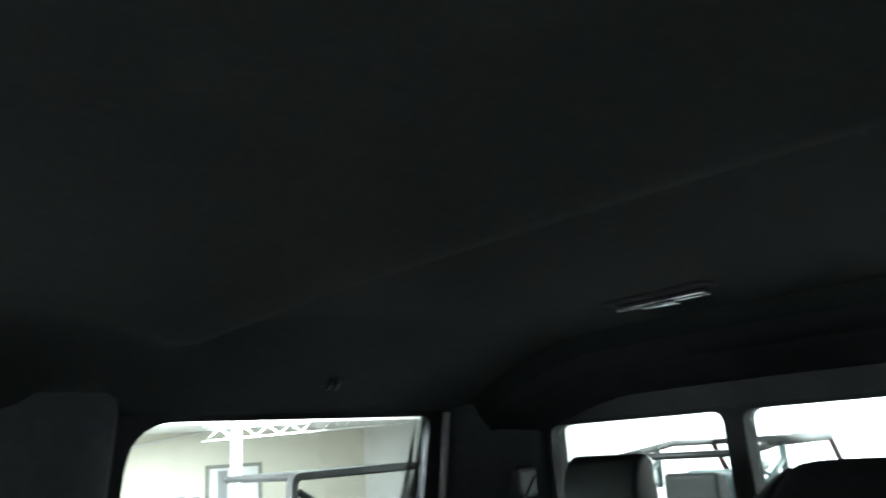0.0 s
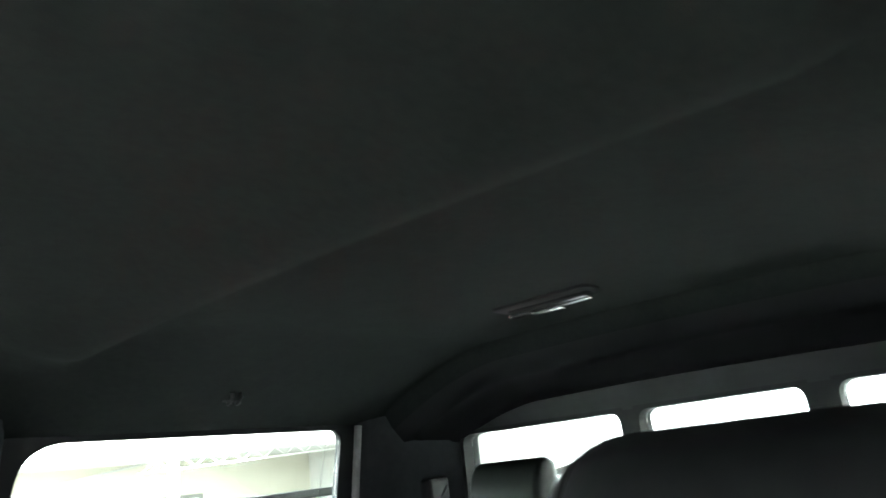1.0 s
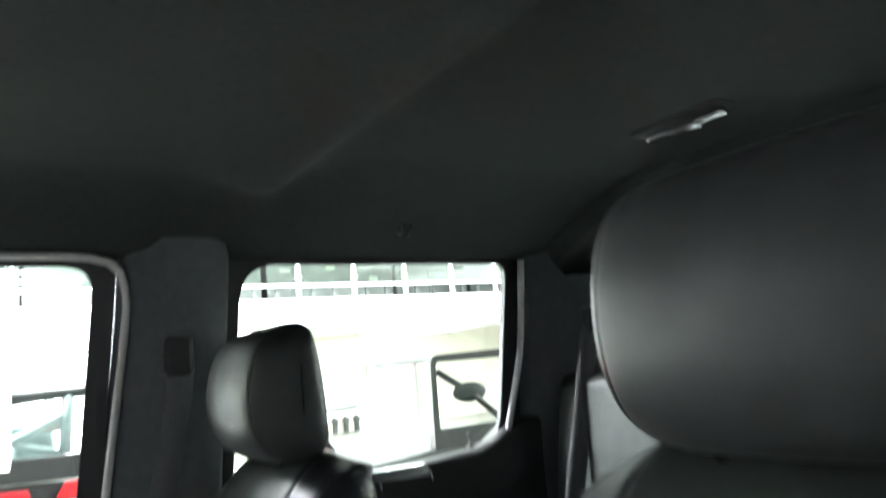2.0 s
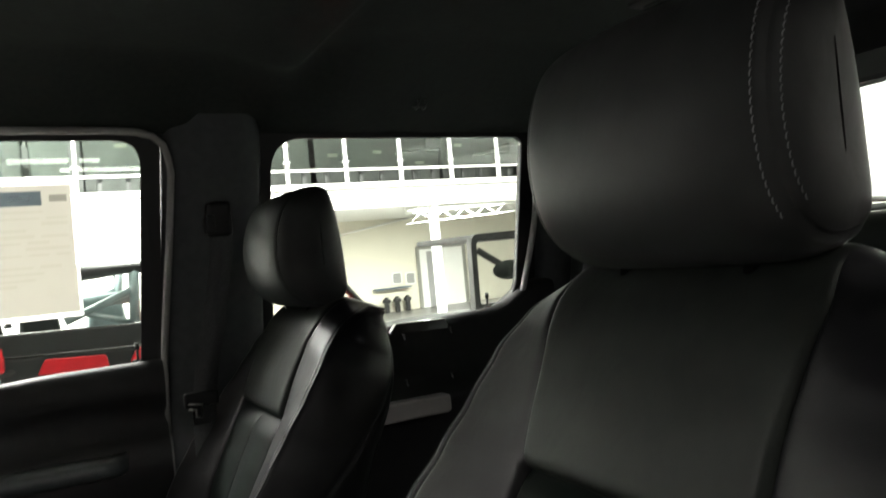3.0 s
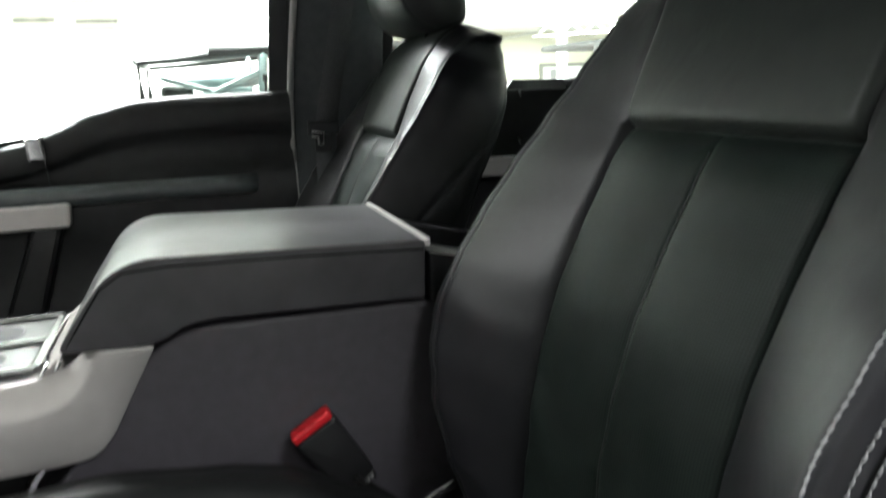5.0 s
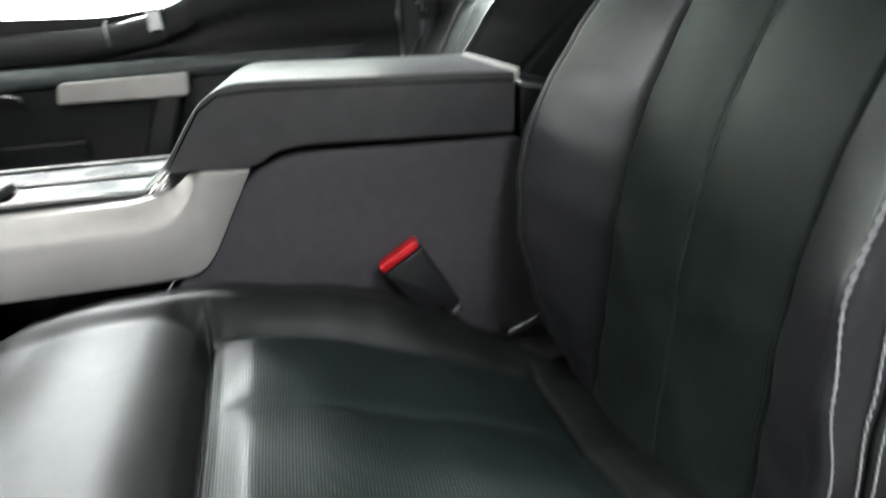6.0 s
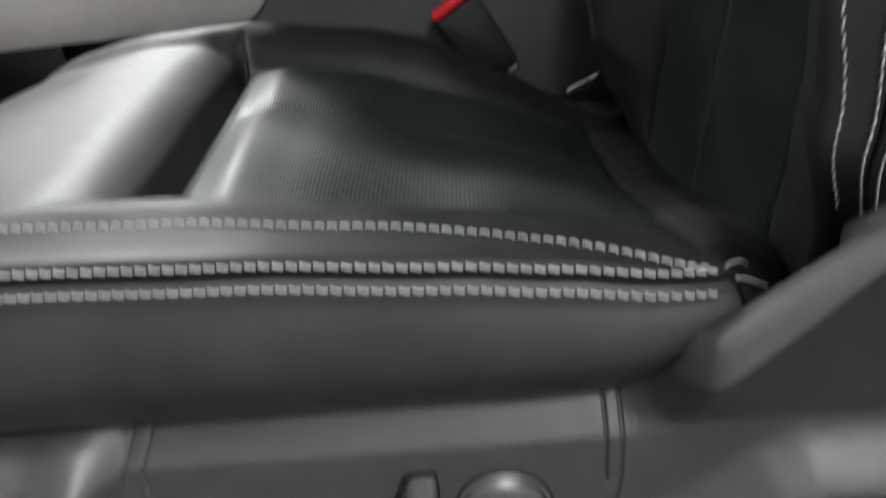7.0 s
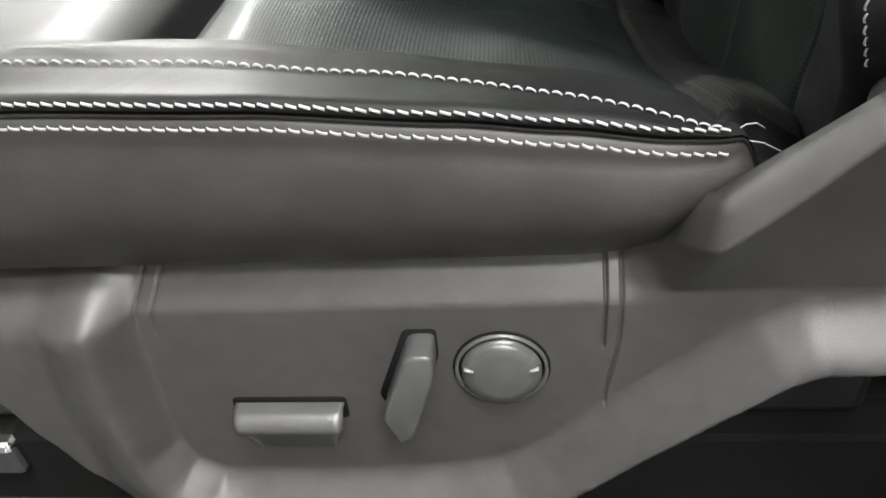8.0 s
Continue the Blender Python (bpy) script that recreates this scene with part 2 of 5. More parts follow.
def grid_bm(rows, closed_u=False, uvs=None, cap=False):
    """rows: list of lists of points; quads between them."""
    bm = bmesh.new()
    vv = [[bm.verts.new(p) for p in r] for r in rows]
    lay = bm.loops.layers.uv.new("UVMap") if uvs else None
    n = len(rows[0])
    for i in range(len(rows) - 1):
        for j in range(n if closed_u else n - 1):
            k = (j + 1) % n
            try:
                f = bm.faces.new((vv[i][j], vv[i][k], vv[i + 1][k], vv[i + 1][j]))
            except ValueError:
                continue
            if uvs:
                for lp, (a, b) in zip(f.loops, ((i, j), (i, k), (i + 1, k), (i + 1, j))):
                    lp[lay].uv = uvs[a][b]
    if cap:
        bm.faces.new(vv[0])
        bm.faces.new(vv[-1])
    return bm


def prism_bm(poly, axis, a, b, bevel=0.0, segs=2):
    """poly in the plane across axis, extruded from a to b. Axis y: poly is (x, z); x: (y, z); z: (x, y)."""
    def put(p, d):
        return {"y": (p[0], d, p[1]), "x": (d, p[0], p[1]), "z": (p[0], p[1], d)}[axis]
    bm = bmesh.new()
    lo = [bm.verts.new(put(p, a)) for p in poly]
    hi = [bm.verts.new(put(p, b)) for p in poly]
    bm.faces.new(lo)
    bm.faces.new(hi)
    n = len(poly)
    for i in range(n):
        bm.faces.new((lo[i], lo[(i + 1) % n], hi[(i + 1) % n], hi[i]))
    bmesh.ops.recalc_face_normals(bm, faces=bm.faces)
    if bevel:
        caps = [e for e in bm.edges if (e.verts[0] in lo) == (e.verts[1] in lo)]
        bmesh.ops.bevel(bm, geom=caps, offset=bevel, segments=segs, profile=0.5, affect="EDGES", clamp_overlap=True)
    return bm


def tube_bm(path, r, sides=10, bm=None, flat=1.0):
    """A swept tube along points; flat squeezes it across."""
    bm = bm or bmesh.new()
    pts = [Vector(p) for p in path]
    rings = []
    up = Vector((0, 0, 1))
    for i, p in enumerate(pts):
        d = (pts[min(i + 1, len(pts) - 1)] - pts[max(i - 1, 0)]).normalized()
        s = d.cross(up)
        s = s.normalized() if s.length > 1e-4 else Vector((1, 0, 0))
        n = s.cross(d).normalized()
        rings.append([bm.verts.new(p + s * (r * math.cos(2 * math.pi * k / sides)) + n * (r * flat * math.sin(2 * math.pi * k / sides))) for k in range(sides)])
    for a, b in zip(rings, rings[1:]):
        for k in range(sides):
            bm.faces.new((a[k], a[(k + 1) % sides], b[(k + 1) % sides], b[k]))
    bm.faces.new(rings[0])
    bm.faces.new(rings[-1])
    return bm


def rounded(pts, r, n=5):
    """A closed polygon with its corners rounded; r: one radius or one for each corner."""
    out = []
    m = len(pts)
    for i in range(m):
        p, a, b = Vector(pts[i]), Vector(pts[i - 1]), Vector(pts[(i + 1) % m])
        rr = r[i] if isinstance(r, (list, tuple)) else r
        da, db = (a - p), (b - p)
        la = min(rr, da.length * 0.49)
        lb = min(rr, db.length * 0.49)
        p0, p1 = p + da.normalized() * la, p + db.normalized() * lb
        for k in range(n + 1):
            t = k / n
            q = p0 * (1 - t) ** 2 + p * 2 * t * (1 - t) + p1 * t ** 2
            out.append((q.x, q.y))
    return out


def smooth01(a, b, x):
    t = min(1, max(0, (x - a) / (b - a)))
    return t * t * (3 - 2 * t)


def bumpf(x, c, w):
    return math.exp(-((x - c) / w) ** 2)


def lin(tab, x):
    """Straight lines between the table's points."""
    for (x0, y0), (x1, y1) in zip(tab, tab[1:]):
        if x <= x1:
            return y0 + (y1 - y0) * max(0.0, x - x0) / (x1 - x0)
    return tab[-1][1]


def lerp_table(tab, x):
    if x <= tab[0][0]:
        return tab[0][1]
    for (x0, y0), (x1, y1) in zip(tab, tab[1:]):
        if x <= x1:
            t = (x - x0) / (x1 - x0)
            t = t * t * (3 - 2 * t) * 0.5 + t * 0.5
            return y0 + (y1 - y0) * t
    return tab[-1][1]


BLUE = mat("blue_plastic", (0.02, 0.16, 0.55), 0.4, 0, 30, 0.1)
MARK = mat("pale_mark", (0.17, 0.17, 0.17), 0.5, 0, 60, 0.1)


# ---- the hall round the truck ----
def hall():
    f = box("floor", (-14, 16, -12, 20, -0.2, 0), CONCRETE)
    tagged(f, "pale polished concrete showroom floor", "floor", kind="structure")
    c = box("ceiling", (-14, 16, -12, 20, 5.6, 5.8), WHITE)
    tagged(c, "white showroom ceiling", "ceiling", kind="structure")
    for nm, b in (("wall_west", (-14.2, -14, -12, 20, 0, 5.6)), ("wall_east", (16, 16.2, -12, 20, 0, 5.6)),
                  ("wall_south", (-14, 16, -12.2, -12, 0, 5.6)), ("wall_north", (-14, 16, 20, 20.2, 0, 5.6))):
        # West and south walls are unseen; their grey cuts light bounced onto the seats.
        w = box(nm, b, BEIGE if nm == "wall_north" else (GREYWALL if nm in ("wall_south", "wall_west") else WHITE))
        tagged(w, "plain painted showroom wall", "wall", kind="structure")
    # Housings for the added lamps.
    for lx, ly, lz in [(p[0], p[1], 5.5) for p in NEAR_FILL_LAMPS + FAR_FILL_LAMPS] + [(p, q, 2.8) for p, q in UNDER_FILL_LAMPS]:
        e = thing("added_lamp", "long white ceiling lamp, switched on", "lamp", "ceiling lamps")
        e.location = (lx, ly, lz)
        if (lx, ly) in [p[:2] for p in FAR_FILL_LAMPS]:
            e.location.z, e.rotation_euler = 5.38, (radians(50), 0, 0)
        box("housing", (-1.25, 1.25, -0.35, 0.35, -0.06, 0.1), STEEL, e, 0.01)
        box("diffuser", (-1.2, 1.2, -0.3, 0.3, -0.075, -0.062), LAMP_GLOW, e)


hall()


# ---- truck cab shell ----
def ys(z):
    """Inner face of the far cab side at height z."""
    return 1.50 - max(0.0, z - 1.5) * 0.17


def side_sheet(name, outer, inner, material, parent, thick=0.05, label="", off=0.0):
    """A ring of the cab side between two outlines of equal count (x, z), with thickness."""
    bm = bmesh.new()
    n = len(outer)
    L = []
    for pts, d in ((outer, 0), (inner, 0), (inner, thick), (outer, thick)):
        L.append([bm.verts.new((x, ys(z) + off + d, z)) for x, z in pts])
    for a, b in ((0, 1), (1, 2), (2, 3), (3, 0)):
        for i in range(n):
            k = (i + 1) % n
            bm.faces.new((L[a][i], L[a][k], L[b][k], L[b][i]))
    return finish(bm, name, material, parent, label, smooth=False)


def pane(name, pts, parent, off, thick=0.004):
    bm = bmesh.new()
    a = [bm.verts.new((x, ys(z) + off, z)) for x, z in pts]
    b = [bm.verts.new((x, ys(z) + off + thick, z)) for x, z in pts]
    bm.faces.new(a); bm.faces.new(b)
    for i in range(len(pts)):
        k = (i + 1) % len(pts)
        bm.faces.new((a[i], a[k], b[k], b[i]))
    bmesh.ops.triangulate(bm, faces=[f for f in bm.faces if len(f.verts) > 4])
    ob = finish(bm, name, GLASS, parent, smooth=False)
    ob.visible_shadow = False
    return ob


REAR_WIN = rounded([(0.578, 1.49), (0.592, 1.977), (1.310, 1.977), (1.290, 1.49)], [0.02, 0.085, 0.035, 0.11], 7)
REAR_WIN_OUT = rounded([(0.555, 1.46), (0.565, 2.01), (1.36, 2.01), (1.36, 1.46)], [0.02, 0.06, 0.03, 0.05], 7)
FRONT_WIN = rounded([(0.287, 1.492), (0.318, 1.975), (-0.13, 1.975), (-0.62, 1.42), (-0.24, 1.405), (-0.02, 1.49)], [0.01, 0.06, 0.1, 0.02, 0.12, 0.15], 6)
FRONT_WIN_OUT = rounded([(0.325, 1.46), (0.355, 2.01), (-0.16, 2.01), (-0.70, 1.39), (-0.24, 1.375), (-0.02, 1.46)], [0.01, 0.06, 0.1, 0.02, 0.12, 0.15], 6)


def far_doors():
    for nm, win, out, lab in (("door_1", FRONT_WIN, FRONT_WIN_OUT, "closed front passenger door, black padded trim panel"),
                              ("door_2", REAR_WIN, REAR_WIN_OUT, "closed rear door, black trim panel and silver grab handle")):
        d = thing(nm, lab, "door", kind="structure")
        side_sheet("window_frame", out, win, PLASTIC_BLACK, d, 0.024)
        # rubber run round the glass
        bm = bmesh.new()
        pts = [(x, ys(z) + 0.004, z) for x, z in win]
        tube_bm(pts + [pts[0]], 0.004, 6, bm)
        finish(bm, "rubber_seal", RUBBER, d)
        pane("pane", win, d, 0.014)
        if nm == "door_1":
            front_door_trim(d)
        else:
            rear_door_trim(d)


def sill_z(x):
    return lerp_table([(-0.75, 1.385), (-0.35, 1.39), (-0.227, 1.410), (-0.173, 1.432), (-0.095, 1.468), (-0.005, 1.488), (0.1, 1.494), (0.34, 1.496)], x)


def front_door_trim(d):
    rows = []
    for i in range(46):
        x = -0.72 + 1.045 * i / 45
        sz = sill_z(x)
        prof = [(1.53, sz - 0.002), (1.492, sz + 0.002), (1.475, sz - 0.006), (1.466, sz - 0.025), (1.464, sz - 0.06)]
        for k in range(1, 8):
            z = sz - 0.06 - k * (sz - 0.06 - 1.315) / 8
            prof.append((1.464 + 0.018 * math.sin(math.pi * k / 8), z))
        prof += [(1.462, 1.315), (1.455, 1.25), (1.47, 1.20), (1.475, 1.08), (1.45, 1.0), (1.44, 0.86), (1.46, 0.74), (1.53, 0.70)]
        rows.append([(x, y, z) for y, z in prof])
    finish(grid_bm(rows), "door_panel", DOOR_TRIM, d, "black moulded door panel")
    # padded armrest ledge
    rows = []
    for i in range(31):
        x = -0.70 + 0.94 * i / 30
        zt = 1.313 + 0.004 * math.sin(i / 30 * 3)
        e = min(1, (0.242 - x) / 0.02) if x > 0.222 else 1
        w = 0.055 * max(0.1, e)
        rows.append([(x, 1.47, zt), (x, 1.47 - w * 0.7, zt + 0.002), (x, 1.47 - w, zt - 0.008), (x, 1.47 - w * 1.05, zt - 0.02),
                     (x, 1.47 - w, zt - 0.032), (x, 1.47 - w * 0.6, zt - 0.042), (x, 1.47, zt - 0.046)])
    finish(grid_bm(rows), "armrest", ARMREST_LIT, d, "stitched black armrest ledge")
    finish(prism_bm(rounded([(-0.43, 1.24), (-0.155, 1.236), (-0.152, 1.288), (-0.42, 1.286)], 0.012), "y", 1.395, 1.43, 0.006), "pull_handle", SILVER, d, "satin silver pull handle", smooth=False)
    lock_pin(d, 0.28, 1.525)
    # lower grab pillar of the pocket
    finish(prism_bm([(-0.33, 1.0), (-0.25, 1.0), (-0.17, 1.25), (-0.23, 1.25)], "y", 1.42, 1.47, 0.01), "pocket_divider", PLASTIC_BLACK, d, smooth=False)
    finish(tube_bm([(-0.200, 1.458, 1.43), (-0.194, 1.452, 1.38), (-0.190, 1.455, 1.30)], 0.003, 6, flat=0.5), "film_edge", CHROME, d, "loose edge of clear protective film")
    finish(tube_bm([(-0.315, 1.455, 1.405), (-0.312, 1.45, 1.35)], 0.004, 6, flat=0.5), "film_edge", CHROME, d, "loose edge of clear protective film")
    finish(tube_bm([(-0.56, 1.42, 1.262), (-0.53, 1.405, 1.268), (-0.505, 1.405, 1.262), (-0.500, 1.412, 1.235)], 0.008, 8, flat=0.6), "latch_handle", CHROME, d, "bright inner door latch")
    box("kick_panel", (-1.40, -0.715, 1.445, 1.52, 0.68, 1.385), PLASTIC_BLACK, d, 0.01)
    box("sail_trim", (-0.23, -0.19, 1.46, 1.50, 1.37, 1.425), CHROME, d, 0.008, "clear film over bright trim")
    box("speaker_cover", (-0.62, -0.40, 1.443, 1.47, 0.95, 1.16), PLASTIC_BLACK, d, 0.012)


def lock_pin(d, x, z):
    bm = tube_bm([(x, 1.522, z - 0.04), (x, 1.522, z - 0.002)], 0.003, 8)
    tube_bm([(x, 1.522, z - 0.004), (x, 1.522, z + 0.012)], 0.0055, 10, bm)
    tube_bm([(x, 1.522, z - 0.03), (x, 1.522, z - 0.026)], 0.012, 10, bm)
    finish(bm, "lock_pin", RUBBER, d)


def rear_door_trim(d):
    rows = []
    for i in range(30):
        x = 0.50 + 0.90 * i / 29
        sz = 1.494 + 0.012 * smooth01(0.9, 1.25, x) + 0.07 * smooth01(1.2, 1.36, x)
        prof = [(1.53, sz - 0.002), (1.49, sz + 0.002), (1.47, sz - 0.006), (1.462, sz - 0.025), (1.47, 1.40), (1.468, 1.32), (1.43, 1.312), (1.425, 1.29), (1.445, 1.26), (1.455, 1.15), (1.45, 0.95), (1.46, 0.74), (1.53, 0.70)]
        rows.append([(x, y, z) for y, z in prof])
    finish(grid_bm(rows), "door_panel", DOOR_TRIM, d, "black moulded door panel")
    finish(prism_bm(rounded([(0.70, 1.27), (0.99, 1.268), (0.99, 1.314), (0.70, 1.318)], 0.012), "y", 1.39, 1.43, 0.006), "grab_handle", SILVER, d, "satin silver grab handle", smooth=False)
    lock_pin(d, 1.205, 1.535)
    for cx, cz in ((0.902, 1.472), (1.039, 1.470), (0.899, 1.350), (1.032, 1.349)):
        finish(tube_bm([(cx, 1.462, cz + 0.012), (cx - 0.002, 1.452, cz + 0.004), (cx + 0.001, 1.448, cz - 0.012)], 0.0035, 6, flat=0.6), "film_edge", CHROME, d, "loose edge of clear protective film")
    finish(prism_bm(rounded([(0.86, 1.478), (1.03, 1.472), (1.025, 1.50), (0.88, 1.503)], 0.006), "y", 1.445, 1.462, 0.003), "bezel", CHROME, d, "clear film on bright bezel", smooth=False)


far_doors()


def far_pillars():
    rows = []
    for i in range(25):
        z = 0.80 + (2.02 - 0.80) * i / 24
        x0 = 0.322 + 0.035 * smooth01(1.4, 2.0, z)
        x1 = 0.556 + 0.012 * smooth01(1.5, 2.0, z)
        y = ys(z) - 0.006
        rows.append([(x0, y + 0.05, z), (x0, y + 0.012, z), (x0 + 0.012, y, z), (x0 + 0.02, y - 0.004, z), (x0 + 0.05, y - 0.012, z), (x0 + 0.075, y - 0.03, z), (x1 - 0.05, y - 0.035, z), (x1 - 0.012, y - 0.02, z), (x1, y, z), (x1, y + 0.05, z)])
    p = finish(grid_bm(rows), "pillar_trim_b", PILLAR)
    tagged(p, "dark grey trim on the pillar between the doors", "pillar trim", kind="structure")
    bm = tube_bm([(0.325 + 0.048 * smooth01(1.35, 2.0, 1.1 + k * 0.04), ys(1.1 + k * 0.04) - 0.012, 1.1 + k * 0.04) for k in range(21)] + [(0.366, ys(1.93) - 0.012, 1.93), (0.358, ys(1.955) - 0.012, 1.958), (0.338, ys(1.975) - 0.012, 1.977), (0.305, ys(1.985) - 0.012, 1.986), (0.25, ys(1.988) - 0.010, 1.989), (-0.10, ys(1.988) - 0.010, 1.990)], 0.008, 10)
    s = finish(bm, "door_seal", STRIP)
    tagged(s, "grey rubber door seal along the pillar", "seal", kind="structure")
    bm = tube_bm([(1.291 + 0.052 * smooth01(1.45, 1.80, 1.3 + k * 0.04), ys(1.3 + k * 0.04) - 0.016, 1.3 + k * 0.04) for k in range(18)], 0.009, 8)
    s = finish(bm, "door_seal", STRIP)
    tagged(s, "grey rubber door seal along the rear pillar", "seal", kind="structure")
    # rear corner pillar, from the rear door to the back wall
    rows = []
    for i in range(16):
        z = 0.80 + (2.0 - 0.80) * i / 15
        y = ys(z) - 0.004
        rows.append([(1.352, y + 0.05, z), (1.352, y, z), (1.38, y - 0.012, z), (1.44, y - 0.03, z), (1.50, y - 0.07, z), (1.55, y - 0.13, z), (1.575, 1.29, z), (1.60, 1.285, z)])
    p = finish(grid_bm(rows), "pillar_trim_c", PILLAR)
    tagged(p, "grey trim of the rear cab corner", "pillar trim", kind="structure")
    rows = [[(-0.16 - 0.55 * t - 0.02, ys(2.0 - 0.6 * t) - 0.03, 2.0 - 0.61 * t), (-0.13 - 0.55 * t, ys(2.0 - 0.6 * t) - 0.008, 2.01 - 0.61 * t), (-0.2 - 0.55 * t, ys(2.0 - 0.6 * t) + 0.06, 2.0 - 0.61 * t), (-0.26 - 0.55 * t, ys(2.0 - 0.6 * t) - 0.02, 2.0 - 0.61 * t)] for t in [k / 8 for k in range(9)]]
    p = finish(grid_bm(rows, True), "pillar_trim_a", PILLAR)
    tagged(p, "dark grey windscreen pillar trim", "pillar trim", kind="structure")


far_pillars()

BACK_X = 1.58


def back_wall():
    wins = [(0.824, 1.275), (0.445, 0.787), (0.02, 0.394)]
    zb, zt = 1.46, 1.936
    w = thing("wall_cab_rear", "grey trimmed cab rear wall with a three-pane window", "wall", kind="structure")
    box("lower_wall", (BACK_X, BACK_X + 0.06, -0.12, 1.5, 0.75, zb), PILLAR, w)
    box("header", (BACK_X, BACK_X + 0.06, -0.12, 1.5, zt, 2.14), DOOR_TRIM, w)
    ysx = [-0.12] + [v for p in reversed(wins) for v in p] + [1.5]
    for k in range(0, 8, 2):
        box("window_post", (BACK_X - (0.004 if 0 < k < 6 else 0), BACK_X + 0.06, ysx[k], ysx[k + 1], zb, zt), PILLAR if k in (0, 6) else RUBBER, w)
    for a, b in wins:
        # frame with rounded corners inside each opening
        inn = rounded([(a + 0.003, zb + 0.003), (a + 0.003, zt - 0.003), (b - 0.003, zt - 0.003), (b - 0.003, zb + 0.003)], 0.028, 6)
        o2 = rounded([(a - 0.006, zb - 0.006), (a - 0.006, zt + 0.006), (b + 0.006, zt + 0.006), (b + 0.006, zb - 0.006)], 0.002, 6)
        bm = bmesh.new()
        A = [bm.verts.new((BACK_X - 0.006, y, z)) for y, z in o2]
        B = [bm.verts.new((BACK_X - 0.006, y, z)) for y, z in inn]
        C = [bm.verts.new((BACK_X + 0.05, y, z)) for y, z in inn]
        for i in range(len(A)):
            k = (i + 1) % len(A)
            bm.faces.new((A[i], A[k], B[k], B[i]))
            bm.faces.new((B[i], B[k], C[k], C[i]))
        finish(bm, "window_frame", RUBBER, w, smooth=False)
        g = finish(prism_bm(inn, "x", BACK_X + 0.03, BACK_X + 0.034), "pane", GLASS, w, smooth=False)
        g.visible_shadow = False


back_wall()


def liner_z(x, y):
    d = abs(y - 0.66)
    # wide cove over the doors, narrower in front of the cross bow
    c0 = 0.56 - 0.18 * smooth01(0.56, 0.80, x)
    z = 2.122 - 0.014 * (d / 0.6) ** 2
    t = min(1, max(0, (d - c0) / (0.755 - c0)))
    z -= 0.115 * t ** 1.6
    bow = math.exp(-((x - 0.585) / 0.10) ** 2) if x < 0.585 else math.exp(-((x - 0.585) / 0.035) ** 2)
    z -= 0.040 * bow * (1 - smooth01(0.5, 0.7, d))
    z -= 0.05 * smooth01(-0.1, -0.5, x)
    return z


def headliner():
    rows = []
    for i in range(90):
        x = -0.42 + 2.0 * i / 89
        r = []
        for j in range(71):
            y = -0.12 + 1.56 * j / 70
            z = liner_z(x, y)
            # recessed header behind the liner's rear edge, darkened by colour below
            back = 1.42 - 0.0 * y
            z -= 0.075 * smooth01(back, back + 0.05, x) + 0.055 * smooth01(back + 0.05, 1.58, x)
            r.append((x, y, z))
        rows.append(r)
    bm = grid_bm(rows)
    o = finish(bm, "headliner", LINER)
    # black on the rear recess puts its shade into the colour
    o.data.materials.append(PLASTIC_BLACK)
    for p in o.data.polygons:
        if p.center.x > 1.435:
            p.material_index = 1
    tagged(o, "dark charcoal woven headliner with a raised cross bow", "headliner", kind="structure")
    r = box("roof", (-0.45, 1.66, -0.2, 1.52, 2.15, 2.19), BODY)
    tagged(r, "painted metal cab roof", "roof", kind="structure")
    # trim rail over the far doors, under the liner
    for nm, sgn in (("roof_rail_far", 1), ("roof_rail_near", -1)):
        rows = []
        for i in range(41):
            x = -0.42 + 2.0 * i / 40
            pr = [(1.395, 2.03), (1.40, 2.015), (1.405, 2.0), (1.412, 1.99), (1.422, 1.982), (1.48, 1.982), (1.52, 2.0), (1.52, 2.15)]
            rows.append([(x, y if sgn > 0 else 1.32 - y, z) for y, z in pr])
        o = finish(grid_bm(rows), nm, PILLAR)
        tagged(o, "dark grey trim along the roof edge", "roof trim", kind="structure")


headliner()


